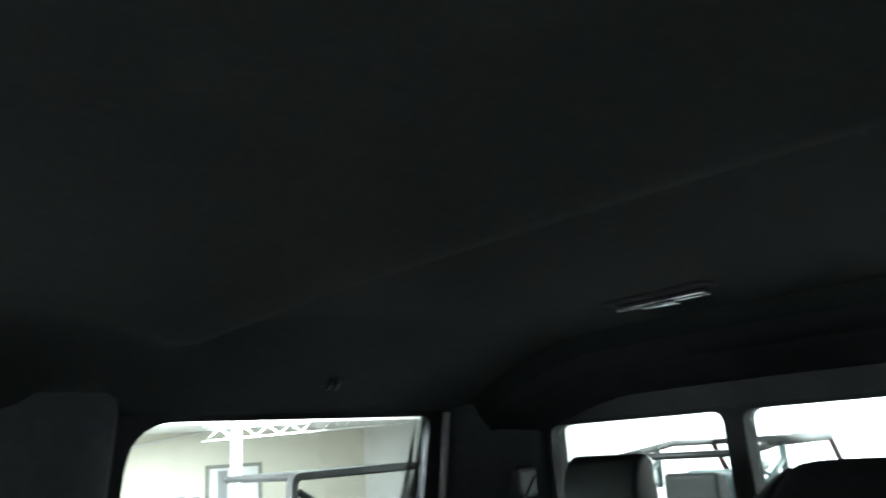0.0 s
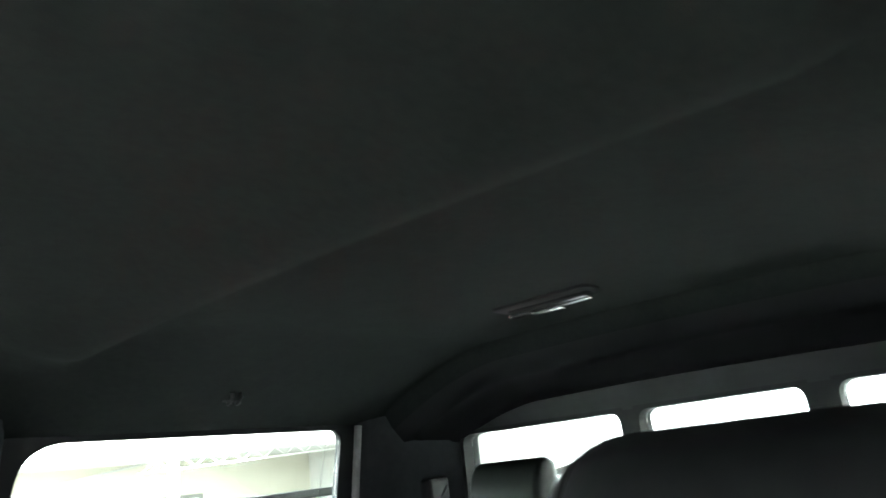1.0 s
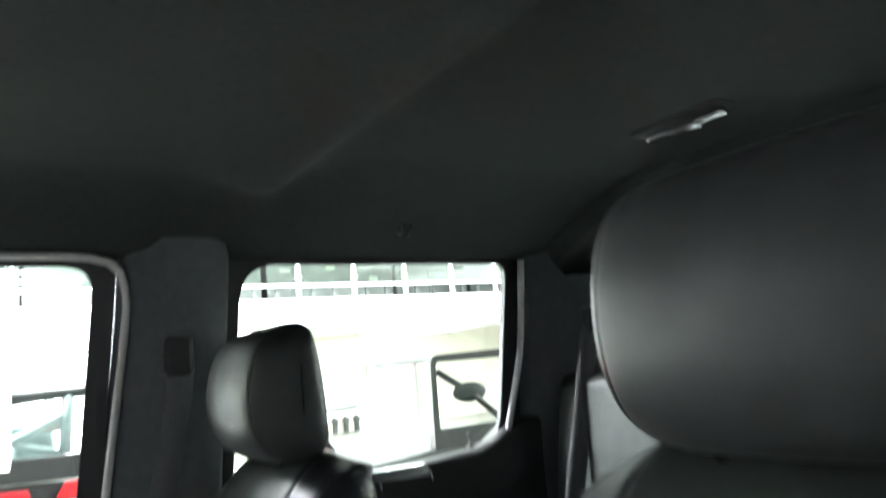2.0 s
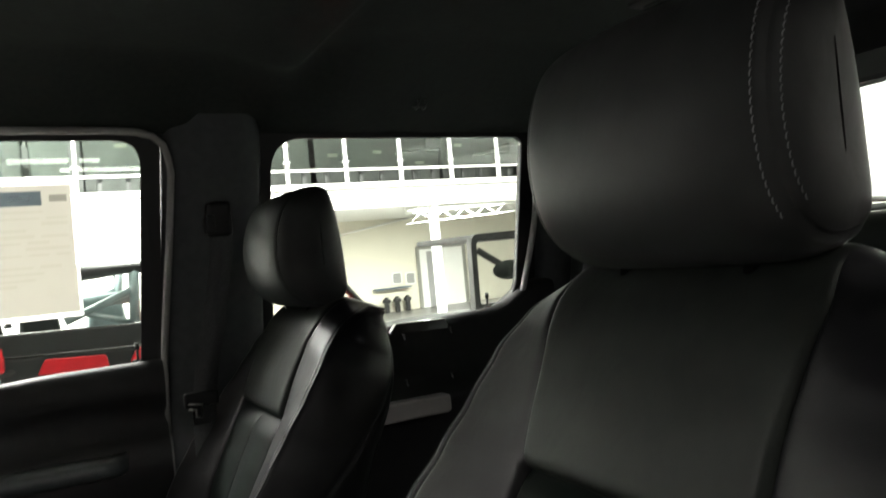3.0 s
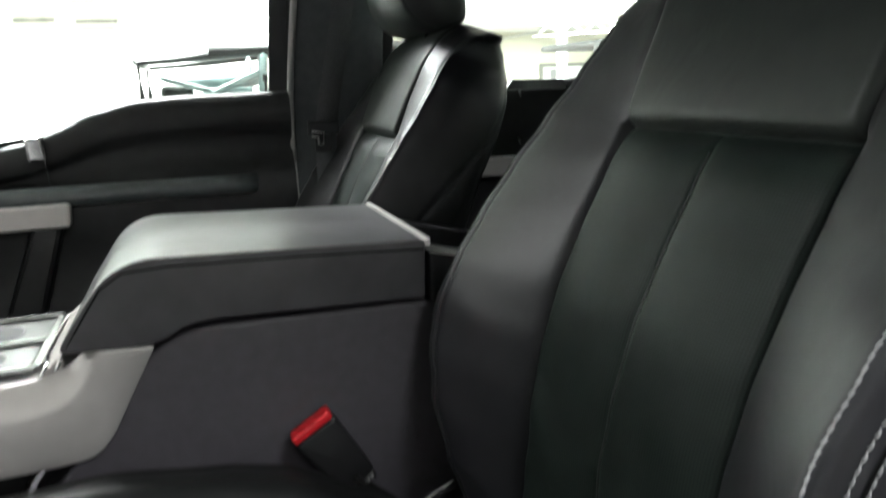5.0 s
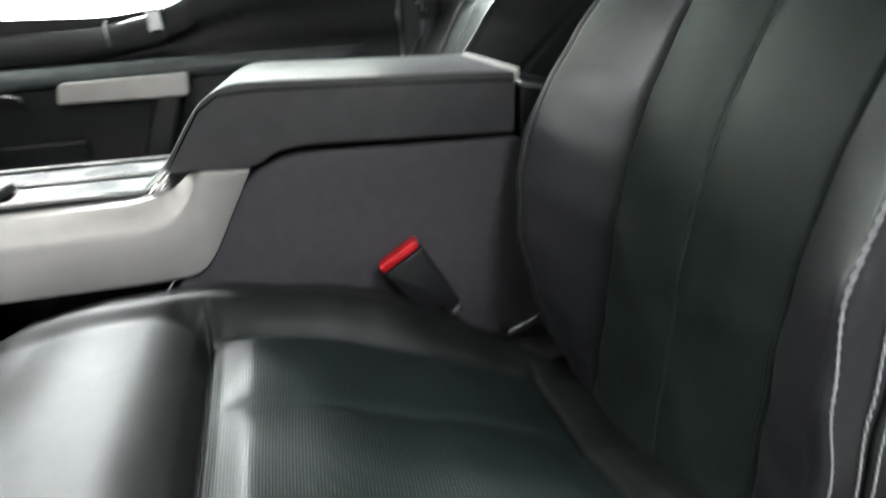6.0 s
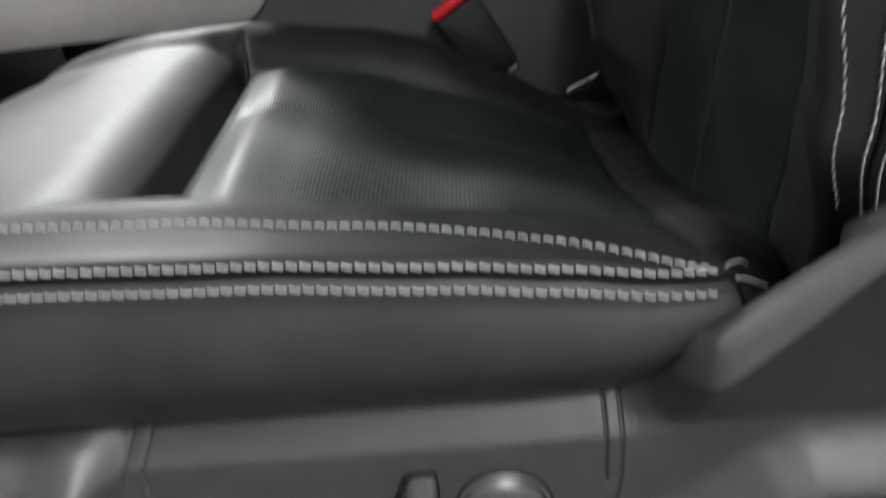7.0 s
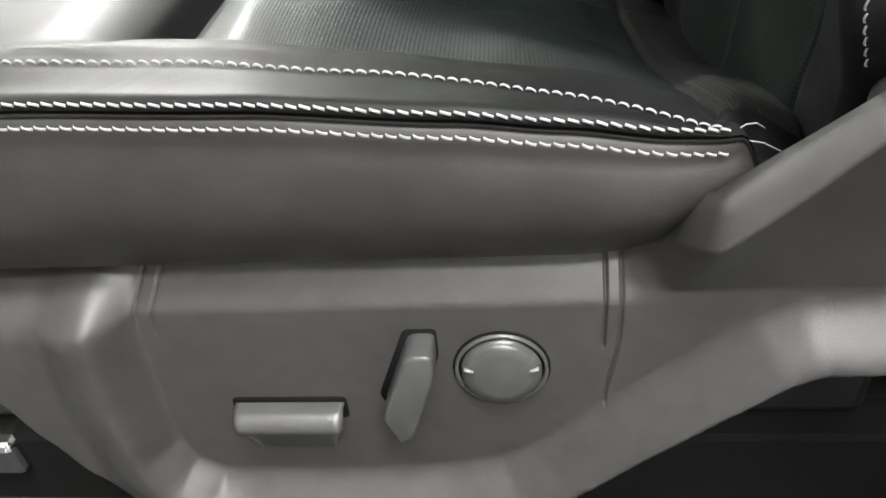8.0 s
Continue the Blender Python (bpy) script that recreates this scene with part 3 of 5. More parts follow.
def cab_floor_and_near_side():
    f = box("cab_floor", (-1.0, 1.6, -0.10, 1.52, 0.66, 0.72), CARPET)
    tagged(f, "black carpeted cab floor", "floor", kind="structure")
    s = box("door_sill", (-0.7, 0.55, -0.20, -0.10, 0.62, 0.735), PLASTIC_BLACK, None, 0.015)
    tagged(s, "black plastic door sill", "sill", kind="structure")
    # near rear door and pillar, closed
    # Unseen pillar; its front edge is set to shade the seat's outer bolster.
    p = finish(prism_bm([(0.535, 0.70), (0.74, 0.70), (0.74, 2.0), (0.60, 2.05), (0.54, 1.5)], "y", -0.17, -0.11, 0.01), "pillar_near", PILLAR, smooth=False)
    tagged(p, "grey trim on the near door pillar", "pillar trim", kind="structure")
    d = thing("door_3", "closed rear door on the near side", "door", kind="structure")
    box("door_panel", (0.74, 1.60, -0.19, -0.11, 0.70, 1.49), PLASTIC_BLACK, d, 0.01)
    box("window_frame", (0.74, 1.60, -0.17, -0.11, 1.96, 2.06), PLASTIC_BLACK, d)
    box("window_post", (1.36, 1.60, -0.17, -0.11, 1.49, 1.96), PLASTIC_BLACK, d)
    # outer skin under and behind the cab
    b = box("truck_bed", (1.70, 3.6, -0.35, 1.75, 0.75, 1.40), BODY, None, 0.03)
    tagged(b, "painted pickup bed behind the cab", "truck bed", kind="structure")
    box("frame_rail", (-1.5, 3.6, 0.2, 1.2, 0.45, 0.64), PLASTIC_BLACK, b)
    for wx in (-1.5, 2.8):
        for wy in (-0.15, 1.45):
            bm = bmesh.new()
            bmesh.ops.create_cone(bm, cap_ends=True, segments=32, radius1=0.42, radius2=0.42, depth=0.28, matrix=pose(wx, wy, 0.42, 90))
            o = finish(bm, "wheel", RUBBER, b, smooth=False)


cab_floor_and_near_side()


# ---- seats ----
def grouped(rows, classify, spec, parent, closed=False, uvs=None):
    """One swept surface, cut along its seams into parts. spec: key -> (name, material, label)."""
    n = len(rows[0])
    sets = {}
    for i in range(len(rows) - 1):
        for j in range(n if closed else n - 1):
            k = (j + 1) % n
            sets.setdefault(classify(i, j), []).append(((i, j), (i, k), (i + 1, k), (i + 1, j)))
    made = {}
    for key, quads in sets.items():
        idx, verts, faces = {}, [], []
        for q in quads:
            f = []
            for c in q:
                if c not in idx:
                    idx[c] = len(verts)
                    verts.append(rows[c[0]][c[1]])
                f.append(idx[c])
            if len(set(f)) > 2:
                faces.append(f)
        nm, material, lab = spec[key]
        me = bpy.data.meshes.new(nm)
        me.from_pydata([tuple(v) for v in verts], [], faces)
        if uvs:
            lay = me.uv_layers.new(name="UVMap")
            rev = {v: c for c, v in idx.items()}
            for lp in me.loops:
                c = rev[lp.vertex_index]
                lay.data[lp.index].uv = uvs[c[0]][c[1]]
        for p in me.polygons:
            p.use_smooth = True
        me.materials.append(material)
        ob = new(nm, me)
        ob.parent = parent
        if lab:
            ob["label"] = lab
        made[key] = ob
    return made


SEAT_BASE = Vector((0.1, 0.25, 0.72))
INV = Matrix.Translation((-0.1, 0, -0.72))


def seat_child(ob):
    ob.matrix_parent_inverse = INV
    return ob


def stitch_row(path, parent, pitch=0.0082, length=0.0060, r=0.00060, normal=(0, 0, 1), thread=None):
    """A row of short thread stitches along a path."""
    pts = [Vector(p) for p in path]
    seg = [0]
    for a, b in zip(pts, pts[1:]):
        seg.append(seg[-1] + (b - a).length)

    def at(s):
        for i in range(len(seg) - 1):
            if s <= seg[i + 1]:
                t = (s - seg[i]) / max(1e-9, seg[i + 1] - seg[i])
                return pts[i].lerp(pts[i + 1], t)
        return pts[-1]
    nrm = Vector(normal).normalized()
    verts, faces = [], []
    s = 0.0
    while s + length < seg[-1]:
        a, b = at(s), at(s + length)
        d = (b - a).normalized()
        side = d.cross(nrm).normalized()
        up = side.cross(d)
        base = len(verts)
        for t, h in ((0, -0.6), (0.18, 0.5), (0.5, 1.0), (0.82, 0.5), (1, -0.6)):
            c = a.lerp(b, t) + up * (r * (h - 0.2)) + side * (r * 1.5 * (t - 0.5))
            for ang in (0, 60, 120, 180, 240, 300):
                verts.append(c + side * (r * math.cos(radians(ang))) + up * (r * 0.8 * math.sin(radians(ang))))
        for q in range(4):
            for k in range(6):
                faces.append((base + q * 6 + k, base + q * 6 + (k + 1) % 6, base + q * 6 + 6 + (k + 1) % 6, base + q * 6 + 6 + k))
        s += pitch
    me = bpy.data.meshes.new("stitching")
    me.from_pydata([tuple(v) for v in verts], [], faces)
    for p in me.polygons:
        p.use_smooth = True
    me.materials.append(thread or THREAD)
    ob = new("stitching", me)
    ob.parent = parent
    ob["label"] = "row of pale thread stitches"
    return seat_child(ob)


def ridge_z(x, side=-1):
    if side > 0:
        return lerp_table([(-0.30, 1.09), (-0.12, 1.124), (-0.02, 1.128), (0.10, 1.112), (0.16, 1.096), (0.246, 1.048), (0.312, 1.012), (0.42, 0.97)], x)
    return lerp_table([(-0.30, 1.09), (-0.12, 1.110), (-0.05, 1.115), (0.05, 1.110), (0.141, 1.100), (0.244, 1.085), (0.332, 1.060), (0.42, 1.03)], x)


def seam_z(x):
    return lerp_table([(-0.30, 1.088), (-0.03, 1.099), (0.083, 1.0935), (0.19, 1.084), (0.24, 1.078), (0.293, 1.0705), (0.33, 1.065), (0.42, 1.05)], x)


CREASE = -0.016


def insert_z(x, u=0.0):
    z = lerp_table([(CREASE, 1.072), (CREASE + 0.004, 1.0825), (0.0, 1.0868), (0.03, 1.0878), (0.08, 1.080), (0.2, 1.045), (0.316, 1.008), (0.3255, 1.0045), (0.331, 1.0065), (0.345, 1.006), (0.38, 0.998), (0.42, 0.982)], x)
    return z + smooth01(0.12, 0.33, x) * (0.042 if u < 0 else 0.012) * (-u / 0.17)


def cushion_top(x, u):
    a = abs(u)
    sd = 1 if u > 0 else -1
    if x >= CREASE:
        zi = insert_z(x, u)
        f = abs(u - 0.028)
        pad = f / (0.163 - 0.028 if u > 0.028 else 0.163 + 0.028)
        zi += (0.009 * math.sin(math.pi * min(1, pad)) ** 0.7 - 0.003 * math.exp(-f / 0.004)) * smooth01(CREASE, 0.03, x) * (1 - smooth01(0.28, 0.32, x))
        zi -= 0.003 * bumpf(x, 0.3255, 0.0035)
    else:
        # plump front roll, turning down into the crease behind it
        t = CREASE - x
        zi = 1.112 - 0.024 * (1 - min(1, t / 0.056)) ** 2 - 0.024 * (1 - min(1, t / 0.014)) ** 2 + 0.006 * math.sin(math.pi * min(1, t / 0.16)) - 0.016 * max(0, (t - 0.10) / 0.14) ** 2 - 0.006 * (a / 0.22) ** 2
    zr = ridge_z(x, sd)
    kk = smooth01(CREASE - 0.035, CREASE + 0.01, x)
    k = smooth01(0.175 - 0.03 * kk, 0.21 - 0.005 * kk, a)
    k *= 1 - smooth01(0.305, 0.328, x) * (1 - smooth01(0.215, 0.24, a)) * (u < 0)
    z = zi * (1 - k) + zr * k
    z -= 0.006 * bumpf(a, 0.163, 0.006) * smooth01(CREASE, 0.01, x) * (1 - smooth01(0.30, 0.32, x))
    if a > 0.222:
        e = smooth01(0.222, 0.250, a)
        z = (zr - 0.003) * (1 - e) + (max(zr - 0.009, seam_z(x) + 0.0085 - 0.0065 * smooth01(0.27, 0.325, x)) if u < 0 else zr - 0.009) * e
    z -= 0.003 * bumpf(a, 0.2185, 0.003)
    if u < 0:
        z -= 0.034 * smooth01(0.325, 0.350, x) * smooth01(0.190, 0.252, a) + 0.03 * smooth01(0.34, 0.42, x) * smooth01(0.1, 0.25, a)
    if x < -0.20:
        q = min(1, (-0.20 - x) / 0.10)
        z -= 0.10 * (1 - math.sqrt(max(0, 1 - q * q)))
    return z


def round_end(x, a, b):
    """0 before a, then a quarter circle up to 1 at b."""
    e = min(1, max(0, (x - a) / (b - a)))
    return 1 - math.sqrt(1 - e * e)


def cushion(parent):
    us = [-0.252 + 0.504 * j / 112 for j in range(113)]
    xs = sorted({round(v, 4) for v in [-0.30 + 0.0025 * i for i in range(40)] + [-0.20 + 0.006 * i for i in range(22)] + [-0.074 + 0.002 * i for i in range(52)] + [0.03 + 0.006 * i for i in range(48)] + [0.315 + 0.0025 * i for i in range(10)] + [0.34 + 0.008 * i for i in range(10)]})
    rows, uvs = [], []
    zb = 1.003
    for x in xs:
        q = smooth01(-0.20, -0.30, x)
        wq = 1 - 0.06 * q * q
        rear = smooth01(0.295, 0.355, x)
        bz = zb + 0.060 * round_end(x, 0.245, 0.342)
        top = [(u, cushion_top(x, u)) for u in us]
        r, uv = [], []

        def prof_for(ztl):
            sz = min(seam_z(x), ztl - 0.002)
            b = min(bz, ztl - 0.02)
            prof = [(0.236, b - 0.012), (0.250, b - 0.004), (0.256, b + 0.006)]
            for m in range(1, 9):
                t = m / 9
                prof.append((0.256 + 0.012 * math.sin(math.pi * t ** 0.9), b + 0.006 + (sz - 0.004 - b - 0.006) * t))
            prof += [(0.2600, sz - 0.0030), (0.2560, sz - 0.0024), (0.2597, sz - 0.0014), (0.2597, sz + 0.0002), (0.2535, sz + 0.0009), (0.2535, sz + 0.0014), (0.2602, sz + 0.0022), (0.2600, sz + 0.004), (0.2585, min(ztl, sz + 0.0065)), (0.2555, ztl + 0.0005)]
            return [(a, min(z, max(ztl, b))) for a, z in prof]
        rr = rear * rear
        tip = 0.038 * round_end(x, 0.285, 0.345)
        pts = [(-a + tip, z) for a, z in prof_for(top[0][1])] + [(u * (1 - tip / 0.2555 if u < 0 else 1 - 0.08 * rr), z) for u, z in top] + [(a - 0.02 * rr, z) for a, z in reversed(prof_for(top[-1][1]))]
        for u, z in pts:
            zz = max(z, min(bz, 0.985 + 0.02) - 0.02) if x > -0.297 else max(min(z, 1.01), zb - 0.012)
            sk = 0.028 * bumpf(x, CREASE, 0.09) * min(1, max(0, (0.2 - u) / 0.36)) * (smooth01(0.225, 0.19, -u) if u < 0 else 1)
            r.append((x + sk, u * wq, zz))
            uv.append((x * 1.03, u))
        rows.append(r)
        uvs.append(uv)
    m = len(rows[0])
    npf = (m - 113) // 2

    def classify(i, j):
        x = xs[i]
        if npf <= j < npf + 112:
            u = us[j - npf] + 0.00225
            if x >= CREASE - 0.001 and abs(u) < 0.163:
                return "insert" if x < 0.324 else "rear"
            if x >= 0.324 and -0.212 < u < 0:
                return "rear"
            if x < CREASE and abs(u) < 0.2185:
                return "nose"
        if j < 14:
            return "skirt"
        return "side_out" if j < m / 2 else "side_in"
    made = grouped(rows, classify, {"insert": ("cushion_insert", LEATHER_PERF, "perforated black leather seat insert"), "rear": ("cushion_rear_panel", LEATHER_FLAP, "perforated black leather rear flap"),
                                    "nose": ("cushion_front_roll", LEATHER_SEAT_DIM, "smooth black leather front roll"), "side_in": ("cushion_bolster", LEATHER_SEAT_DIM, "black leather cushion bolster"),
                                    "side_out": ("cushion_bolster", LEATHER_SEAT_DIM, "black leather cushion bolster with pale stitching"), "skirt": ("cushion_skirt", VINYL, "dark grey side panel of the cushion")}, parent, uvs=uvs)
    for o in made.values():
        seat_child(o)
    b = made["side_out"]
    xs2 = [-0.27 + 0.01 * i for i in range(62)]

    def wqf(x):
        return 1 - 0.06 * smooth01(-0.20, -0.30, x) ** 2

    def rq(x):
        return 0.037 * round_end(x, 0.285, 0.345)
    END = 0.326
    rows3 = ([(x, -(0.2245 + 0.030 * smooth01(0.20, END, x) - rq(x)) * wqf(x), cushion_top(x, -min(0.252, 0.2245 + 0.030 * smooth01(0.20, END, x))) + 0.0012) for x in xs2 if x < END],
             [(x, -(0.2605 - rq(x)) * wqf(x), seam_z(x) + 0.0058) for x in xs2 if x < END],
             [(x, -(0.2632 - rq(x)) * wqf(x), seam_z(x) - 0.0056) for x in xs2 if x < END])
    for path, nrm in zip(rows3, ((0, -0.2, 1), (0, -1, 0.5), (0, -1, 0.1))):
        stitch_row(path, b, pitch=0.0066, length=0.0053, r=0.00078, normal=nrm).matrix_parent_inverse = Matrix()
    for path in ([(0.325, -0.242, 1.0655), (0.330, -0.240, 1.0675), (0.336, -0.236, 1.066), (0.342, -0.232, 1.061)], [(0.325, -0.246, 1.057), (0.330, -0.243, 1.0605), (0.340, -0.240, 1.057), (0.352, -0.236, 1.049)]):
        finish(tube_bm(path, 0.00045, 6), "loose_thread", THREAD_DIM, b).matrix_parent_inverse = Matrix()
    return made


BACK_O = Vector((0.33, 0, 1.0))
BACK_UP = Vector((0.37, 0, 0.929))
BACK_N = Vector((-0.929, 0, 0.37))


SEAT_MID = -0.015
PANEL_V = 0.490


def back_half(v, sd=1):
    """Half width of the backrest to its welted edge."""
    up = [(0.24, 0.275), (0.30, 0.270), (0.36, 0.269), (0.42, 0.264), (0.48, 0.252), (0.54, 0.242), (0.60, 0.229), (0.65, 0.207), (0.70, 0.178), (0.72, 0.155)]
    if sd < 0:
        return lerp_table([(-0.06, 0.190), (0.02, 0.200), (0.08, 0.228), (0.14, 0.254), (0.20, 0.264), (0.24, 0.264), (0.30, 0.261), (0.36, 0.261)] + up[3:], v)
    return lerp_table([(-0.06, 0.188), (0.0, 0.194), (0.08, 0.215), (0.14, 0.250), (0.20, 0.272)] + up, v)


def back_ins(v, sd=1):
    """Distance of the insert's side seam from the middle."""
    return lerp_table([(-0.06, 0.145), (0.05, 0.137), (0.5, 0.135), (0.56, 0.138), (0.66, 0.150), (0.72, 0.135)], v) + sd * SEAT_MID


def back_edge(v, sd=-1):
    """How far the welted edge of the bolster stands forward."""
    up = [(0.20, 0.071), (0.25, 0.077), (0.30, 0.073), (0.36, 0.061), (0.42, 0.046), (0.48, 0.029), (0.54, 0.011), (0.60, -0.004), (0.65, -0.018), (0.72, -0.04)]
    if sd > 0:
        return lerp_table([(-0.06, -0.09), (0.0, -0.05), (0.05, 0.0), (0.08, 0.026), (0.14, 0.056)] + up, v)
    return lerp_table([(-0.06, -0.085), (0.02, -0.060), (0.08, -0.020), (0.14, 0.030), (0.20, 0.063)] + up[1:], v)


def back_base(v):
    """The arched middle of the backrest, fullest at the lumbar."""
    return lerp_table([(-0.06, -0.074), (0.02, -0.046), (0.08, -0.030), (0.14, -0.014), (0.20, 0.003), (0.26, 0.013), (0.32, 0.017), (0.38, 0.014), (0.44, 0.008), (0.50, 0.0), (0.56, 0.001), (0.62, 0.0), (0.72, -0.006)], v)


def back_front(u, v):
    sd = 1 if u > SEAT_MID else -1
    H, ui, p = back_half(v, sd), back_ins(v, sd), back_edge(v, sd)
    half = ui - sd * SEAT_MID
    m = abs(u - SEAT_MID)
    w, d = back_base(v), 0.0
    if v < PANEL_V:
        d += 0.005 * math.sin(math.pi * min(1, m / half)) * smooth01(PANEL_V, PANEL_V - 0.04, v) - 0.0036 * math.exp(-m / 0.0028) * smooth01(PANEL_V + 0.005, PANEL_V - 0.03, v)
        d -= 0.010 * math.exp(-(PANEL_V - v) / 0.010)
    else:
        d += 0.008 * (1 - smooth01(PANEL_V + 0.01, 0.66, v)) - 0.018 * math.exp(-(v - PANEL_V) / 0.004)
        d += 0.004 * math.cos(m / half * 1.4)
    w += d * smooth01(ui + 0.006, ui - 0.004, u * sd)
    if u * sd > ui:
        s = min(1.0, (u * sd - ui) / (H - ui))
        w += (p - w) * s * (1.45 - 0.45 * s)
        if sd > 0:
            w -= 0.0035 * math.exp(-abs(s - 0.885) * (H - ui) / 0.0022)
        if s > 0.90:
            q = (s - 0.90) / 0.10
            w -= 0.012 * (1 - math.sqrt(max(0, 1 - q * q)))
    w -= 0.006 * math.exp(-abs(u * sd - ui) / 0.003)
    if v > 0.62:
        q = min(1, (v - 0.62) / 0.10)
        w -= 0.07 * (1 - math.sqrt(max(0, 1 - q * q)))
    return w


def back_point(s, v, sg):
    """A point on the bolster: s 0 at the insert's seam, 1 at the edge, more on the side."""
    H, ui = back_half(v, sg), back_ins(v, sg)
    if s <= 1:
        u = ui + (H - ui) * s
        w = back_front(u * sg, v)
    else:
        wE = back_front(H * sg, v)
        u, w = H + 0.010 * math.sin(math.pi * (s - 1)), wE + (-0.135 - wE) * (s - 1)
    return BACK_O + BACK_UP * v + BACK_N * w + Vector((0, sg * u, 0))


def side_seam(v):
    return 0.42 + 0.5 * smooth01(0.30, 0.62, v)


def backrest(parent):
    vs = sorted({round(x, 4) for x in [-0.05 + 0.01 * i for i in range(54)] + [0.47 + 0.003 * i for i in range(20)] + [0.484 + 0.001 * i for i in range(22)] + [0.53 + 0.01 * i for i in range(10)] + [0.63 + 0.004 * i for i in range(23)] + [0.72]})
    P = [0, 0.01, 0.022, 0.04, 0.07] + [0.11 + 0.0385 * i for i in range(21)] + [0.91, 0.94, 0.962, 0.978, 0.99]
    S = [0, 0.02, 0.045, 0.08, 0.12, 0.16] + [0.20 + 0.04 * i for i in range(16)] + [0.83, 0.85, 0.865, 0.875, 0.885, 0.895, 0.905, 0.92, 0.94, 0.96, 0.975, 0.985, 0.993, 1.0]
    half = [("p", p) for p in P] + [("s", q) for q in S]
    line = [(-1, k, q) for k, q in reversed(half)][:-1] + [(1, k, q) for k, q in half]
    NF = len(line) - 1
    nS = len(S)
    rows, uvs = [], []
    for v in vs:
        H, G = back_half(v), back_half(v, -1)
        r, uv = [], []
        th = 0.135 + 0.015 * smooth01(0.42, 0.58, v) - 0.030 * round_end(v, 0.58, 0.72)
        for j in range(NF + 1):
            sd, kind, q = line[j]
            ui = back_ins(v, sd)
            u = SEAT_MID + sd * q * (ui - sd * SEAT_MID) if kind == "p" else sd * (ui + q * (back_half(v, sd) - ui))
            w = back_front(u, v)
            r.append(BACK_O + BACK_UP * (v + 0.016 * (1 - min(1, abs(u) / 0.19) ** 2) * smooth01(0.60, 0.72, v)) + BACK_N * w + Vector((0, u, 0)))
            uv.append((u, v))
        wE = back_front(H, v)
        wF = back_front(-G, v)
        drop = 0.02 * smooth01(0.60, 0.72, v)
        for t in range(1, 36):
            tt = t / 36
            bulge = 0.008 * math.sin(math.pi * tt) - 0.022 * round_end(tt, 0.78, 1.0) - 0.0035 * bumpf(tt, side_seam(v), 0.018)
            w = wE + (-th - wE) * tt
            r.append(BACK_O + BACK_UP * (v - drop * tt ** 2.2) + BACK_N * w + Vector((0, H + bulge, 0)))
            uv.append((H + tt, v))
        for t in range(0, 15):
            tt = t / 14
            r.append(BACK_O + BACK_UP * (v - drop) + BACK_N * (-th - 0.02 * math.sin(math.pi * tt)) + Vector((0, H - 0.022 - (H + G - 0.044) * tt, 0)))
            uv.append((H - (H + G) * tt, v))
        for t in range(1, 36):
            tt = 1 - t / 36
            bulge = 0.008 * math.sin(math.pi * tt) - 0.022 * round_end(tt, 0.78, 1.0) - 0.0035 * bumpf(tt, side_seam(v), 0.018)
            w = wF + (-th - wF) * tt
            r.append(BACK_O + BACK_UP * (v - drop * tt ** 2.2) + BACK_N * w + Vector((0, -G - bulge, 0)))
            uv.append((-G - tt, v))
        rows.append(r)
        uvs.append(uv)
    # closing cap at the top
    c = sum(rows[-1], Vector()) / len(rows[-1]) + BACK_UP * 0.006
    rows.append([c + (p - c) * 0.5 for p in rows[-1]])
    rows.append([c for p in rows[-1]])
    uvs += [uvs[-1], uvs[-1]]
    vs += [0.72, 0.72]

    def classify(i, j):
        v = vs[i]
        if j < NF:
            if nS - 1 <= j < NF - nS + 1:
                return "insert" if v < PANEL_V else "upper"
            if j < nS - 1:
                return "outer"
        return "shell"
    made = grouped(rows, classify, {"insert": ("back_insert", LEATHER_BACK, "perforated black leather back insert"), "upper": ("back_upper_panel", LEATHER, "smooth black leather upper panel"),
                                    "outer": ("side_bolster", LEATHER_BOLSTER_DIM, "black leather side bolster with pale stitching"),
                                    "shell": ("backrest_shell", LEATHER_BOLSTER_DIM, "black leather backrest sides and back")}, parent, closed=True, uvs=uvs)
    for o in made.values():
        seat_child(o)
    b = made["shell"]
    for s, inn in ((1.0, 0.06), (1.085, 0.03), (1.14, 0.02)):
        out = BACK_N + Vector((0, -0.6, 0)) if s < 1.01 else Vector((-0.3, -1, 0))
        pth = [back_point(s - inn * smooth01(0.17, 0.34, v), v, -1) + out * 0.0009 for v in [0.105 + 0.54 * k / 89 for k in range(90)]]
        stitch_row(pth, b, pitch=0.0070, length=0.0054, r=0.0006, normal=out).matrix_parent_inverse = Matrix()
    pth = [back_point(1.115, 0.09 + 0.57 * k / 69, -1) for k in range(70)]
    finish(tube_bm(pth, 0.0014, 6), "welt", SEAM_SHADE, b).matrix_parent_inverse = Matrix()
    pth = [BACK_O + BACK_UP * v + BACK_N * (back_front(SEAT_MID, v) + 0.0010) + Vector((0, SEAT_MID, 0)) for v in [0.02 + 0.0075 * k for k in range(61)]]
    finish(tube_bm(pth, 0.0017, 6), "welt", LEATHER, b).matrix_parent_inverse = Matrix()
    # piped seams of the inner bolster
    for s in (0.885, 0.965):
        pth = [back_point(s, 0.0 + 0.66 * k / 69, 1) for k in range(70)]
        finish(tube_bm(pth, 0.0012, 6), "welt", LEATHER, b).matrix_parent_inverse = Matrix()
    return made


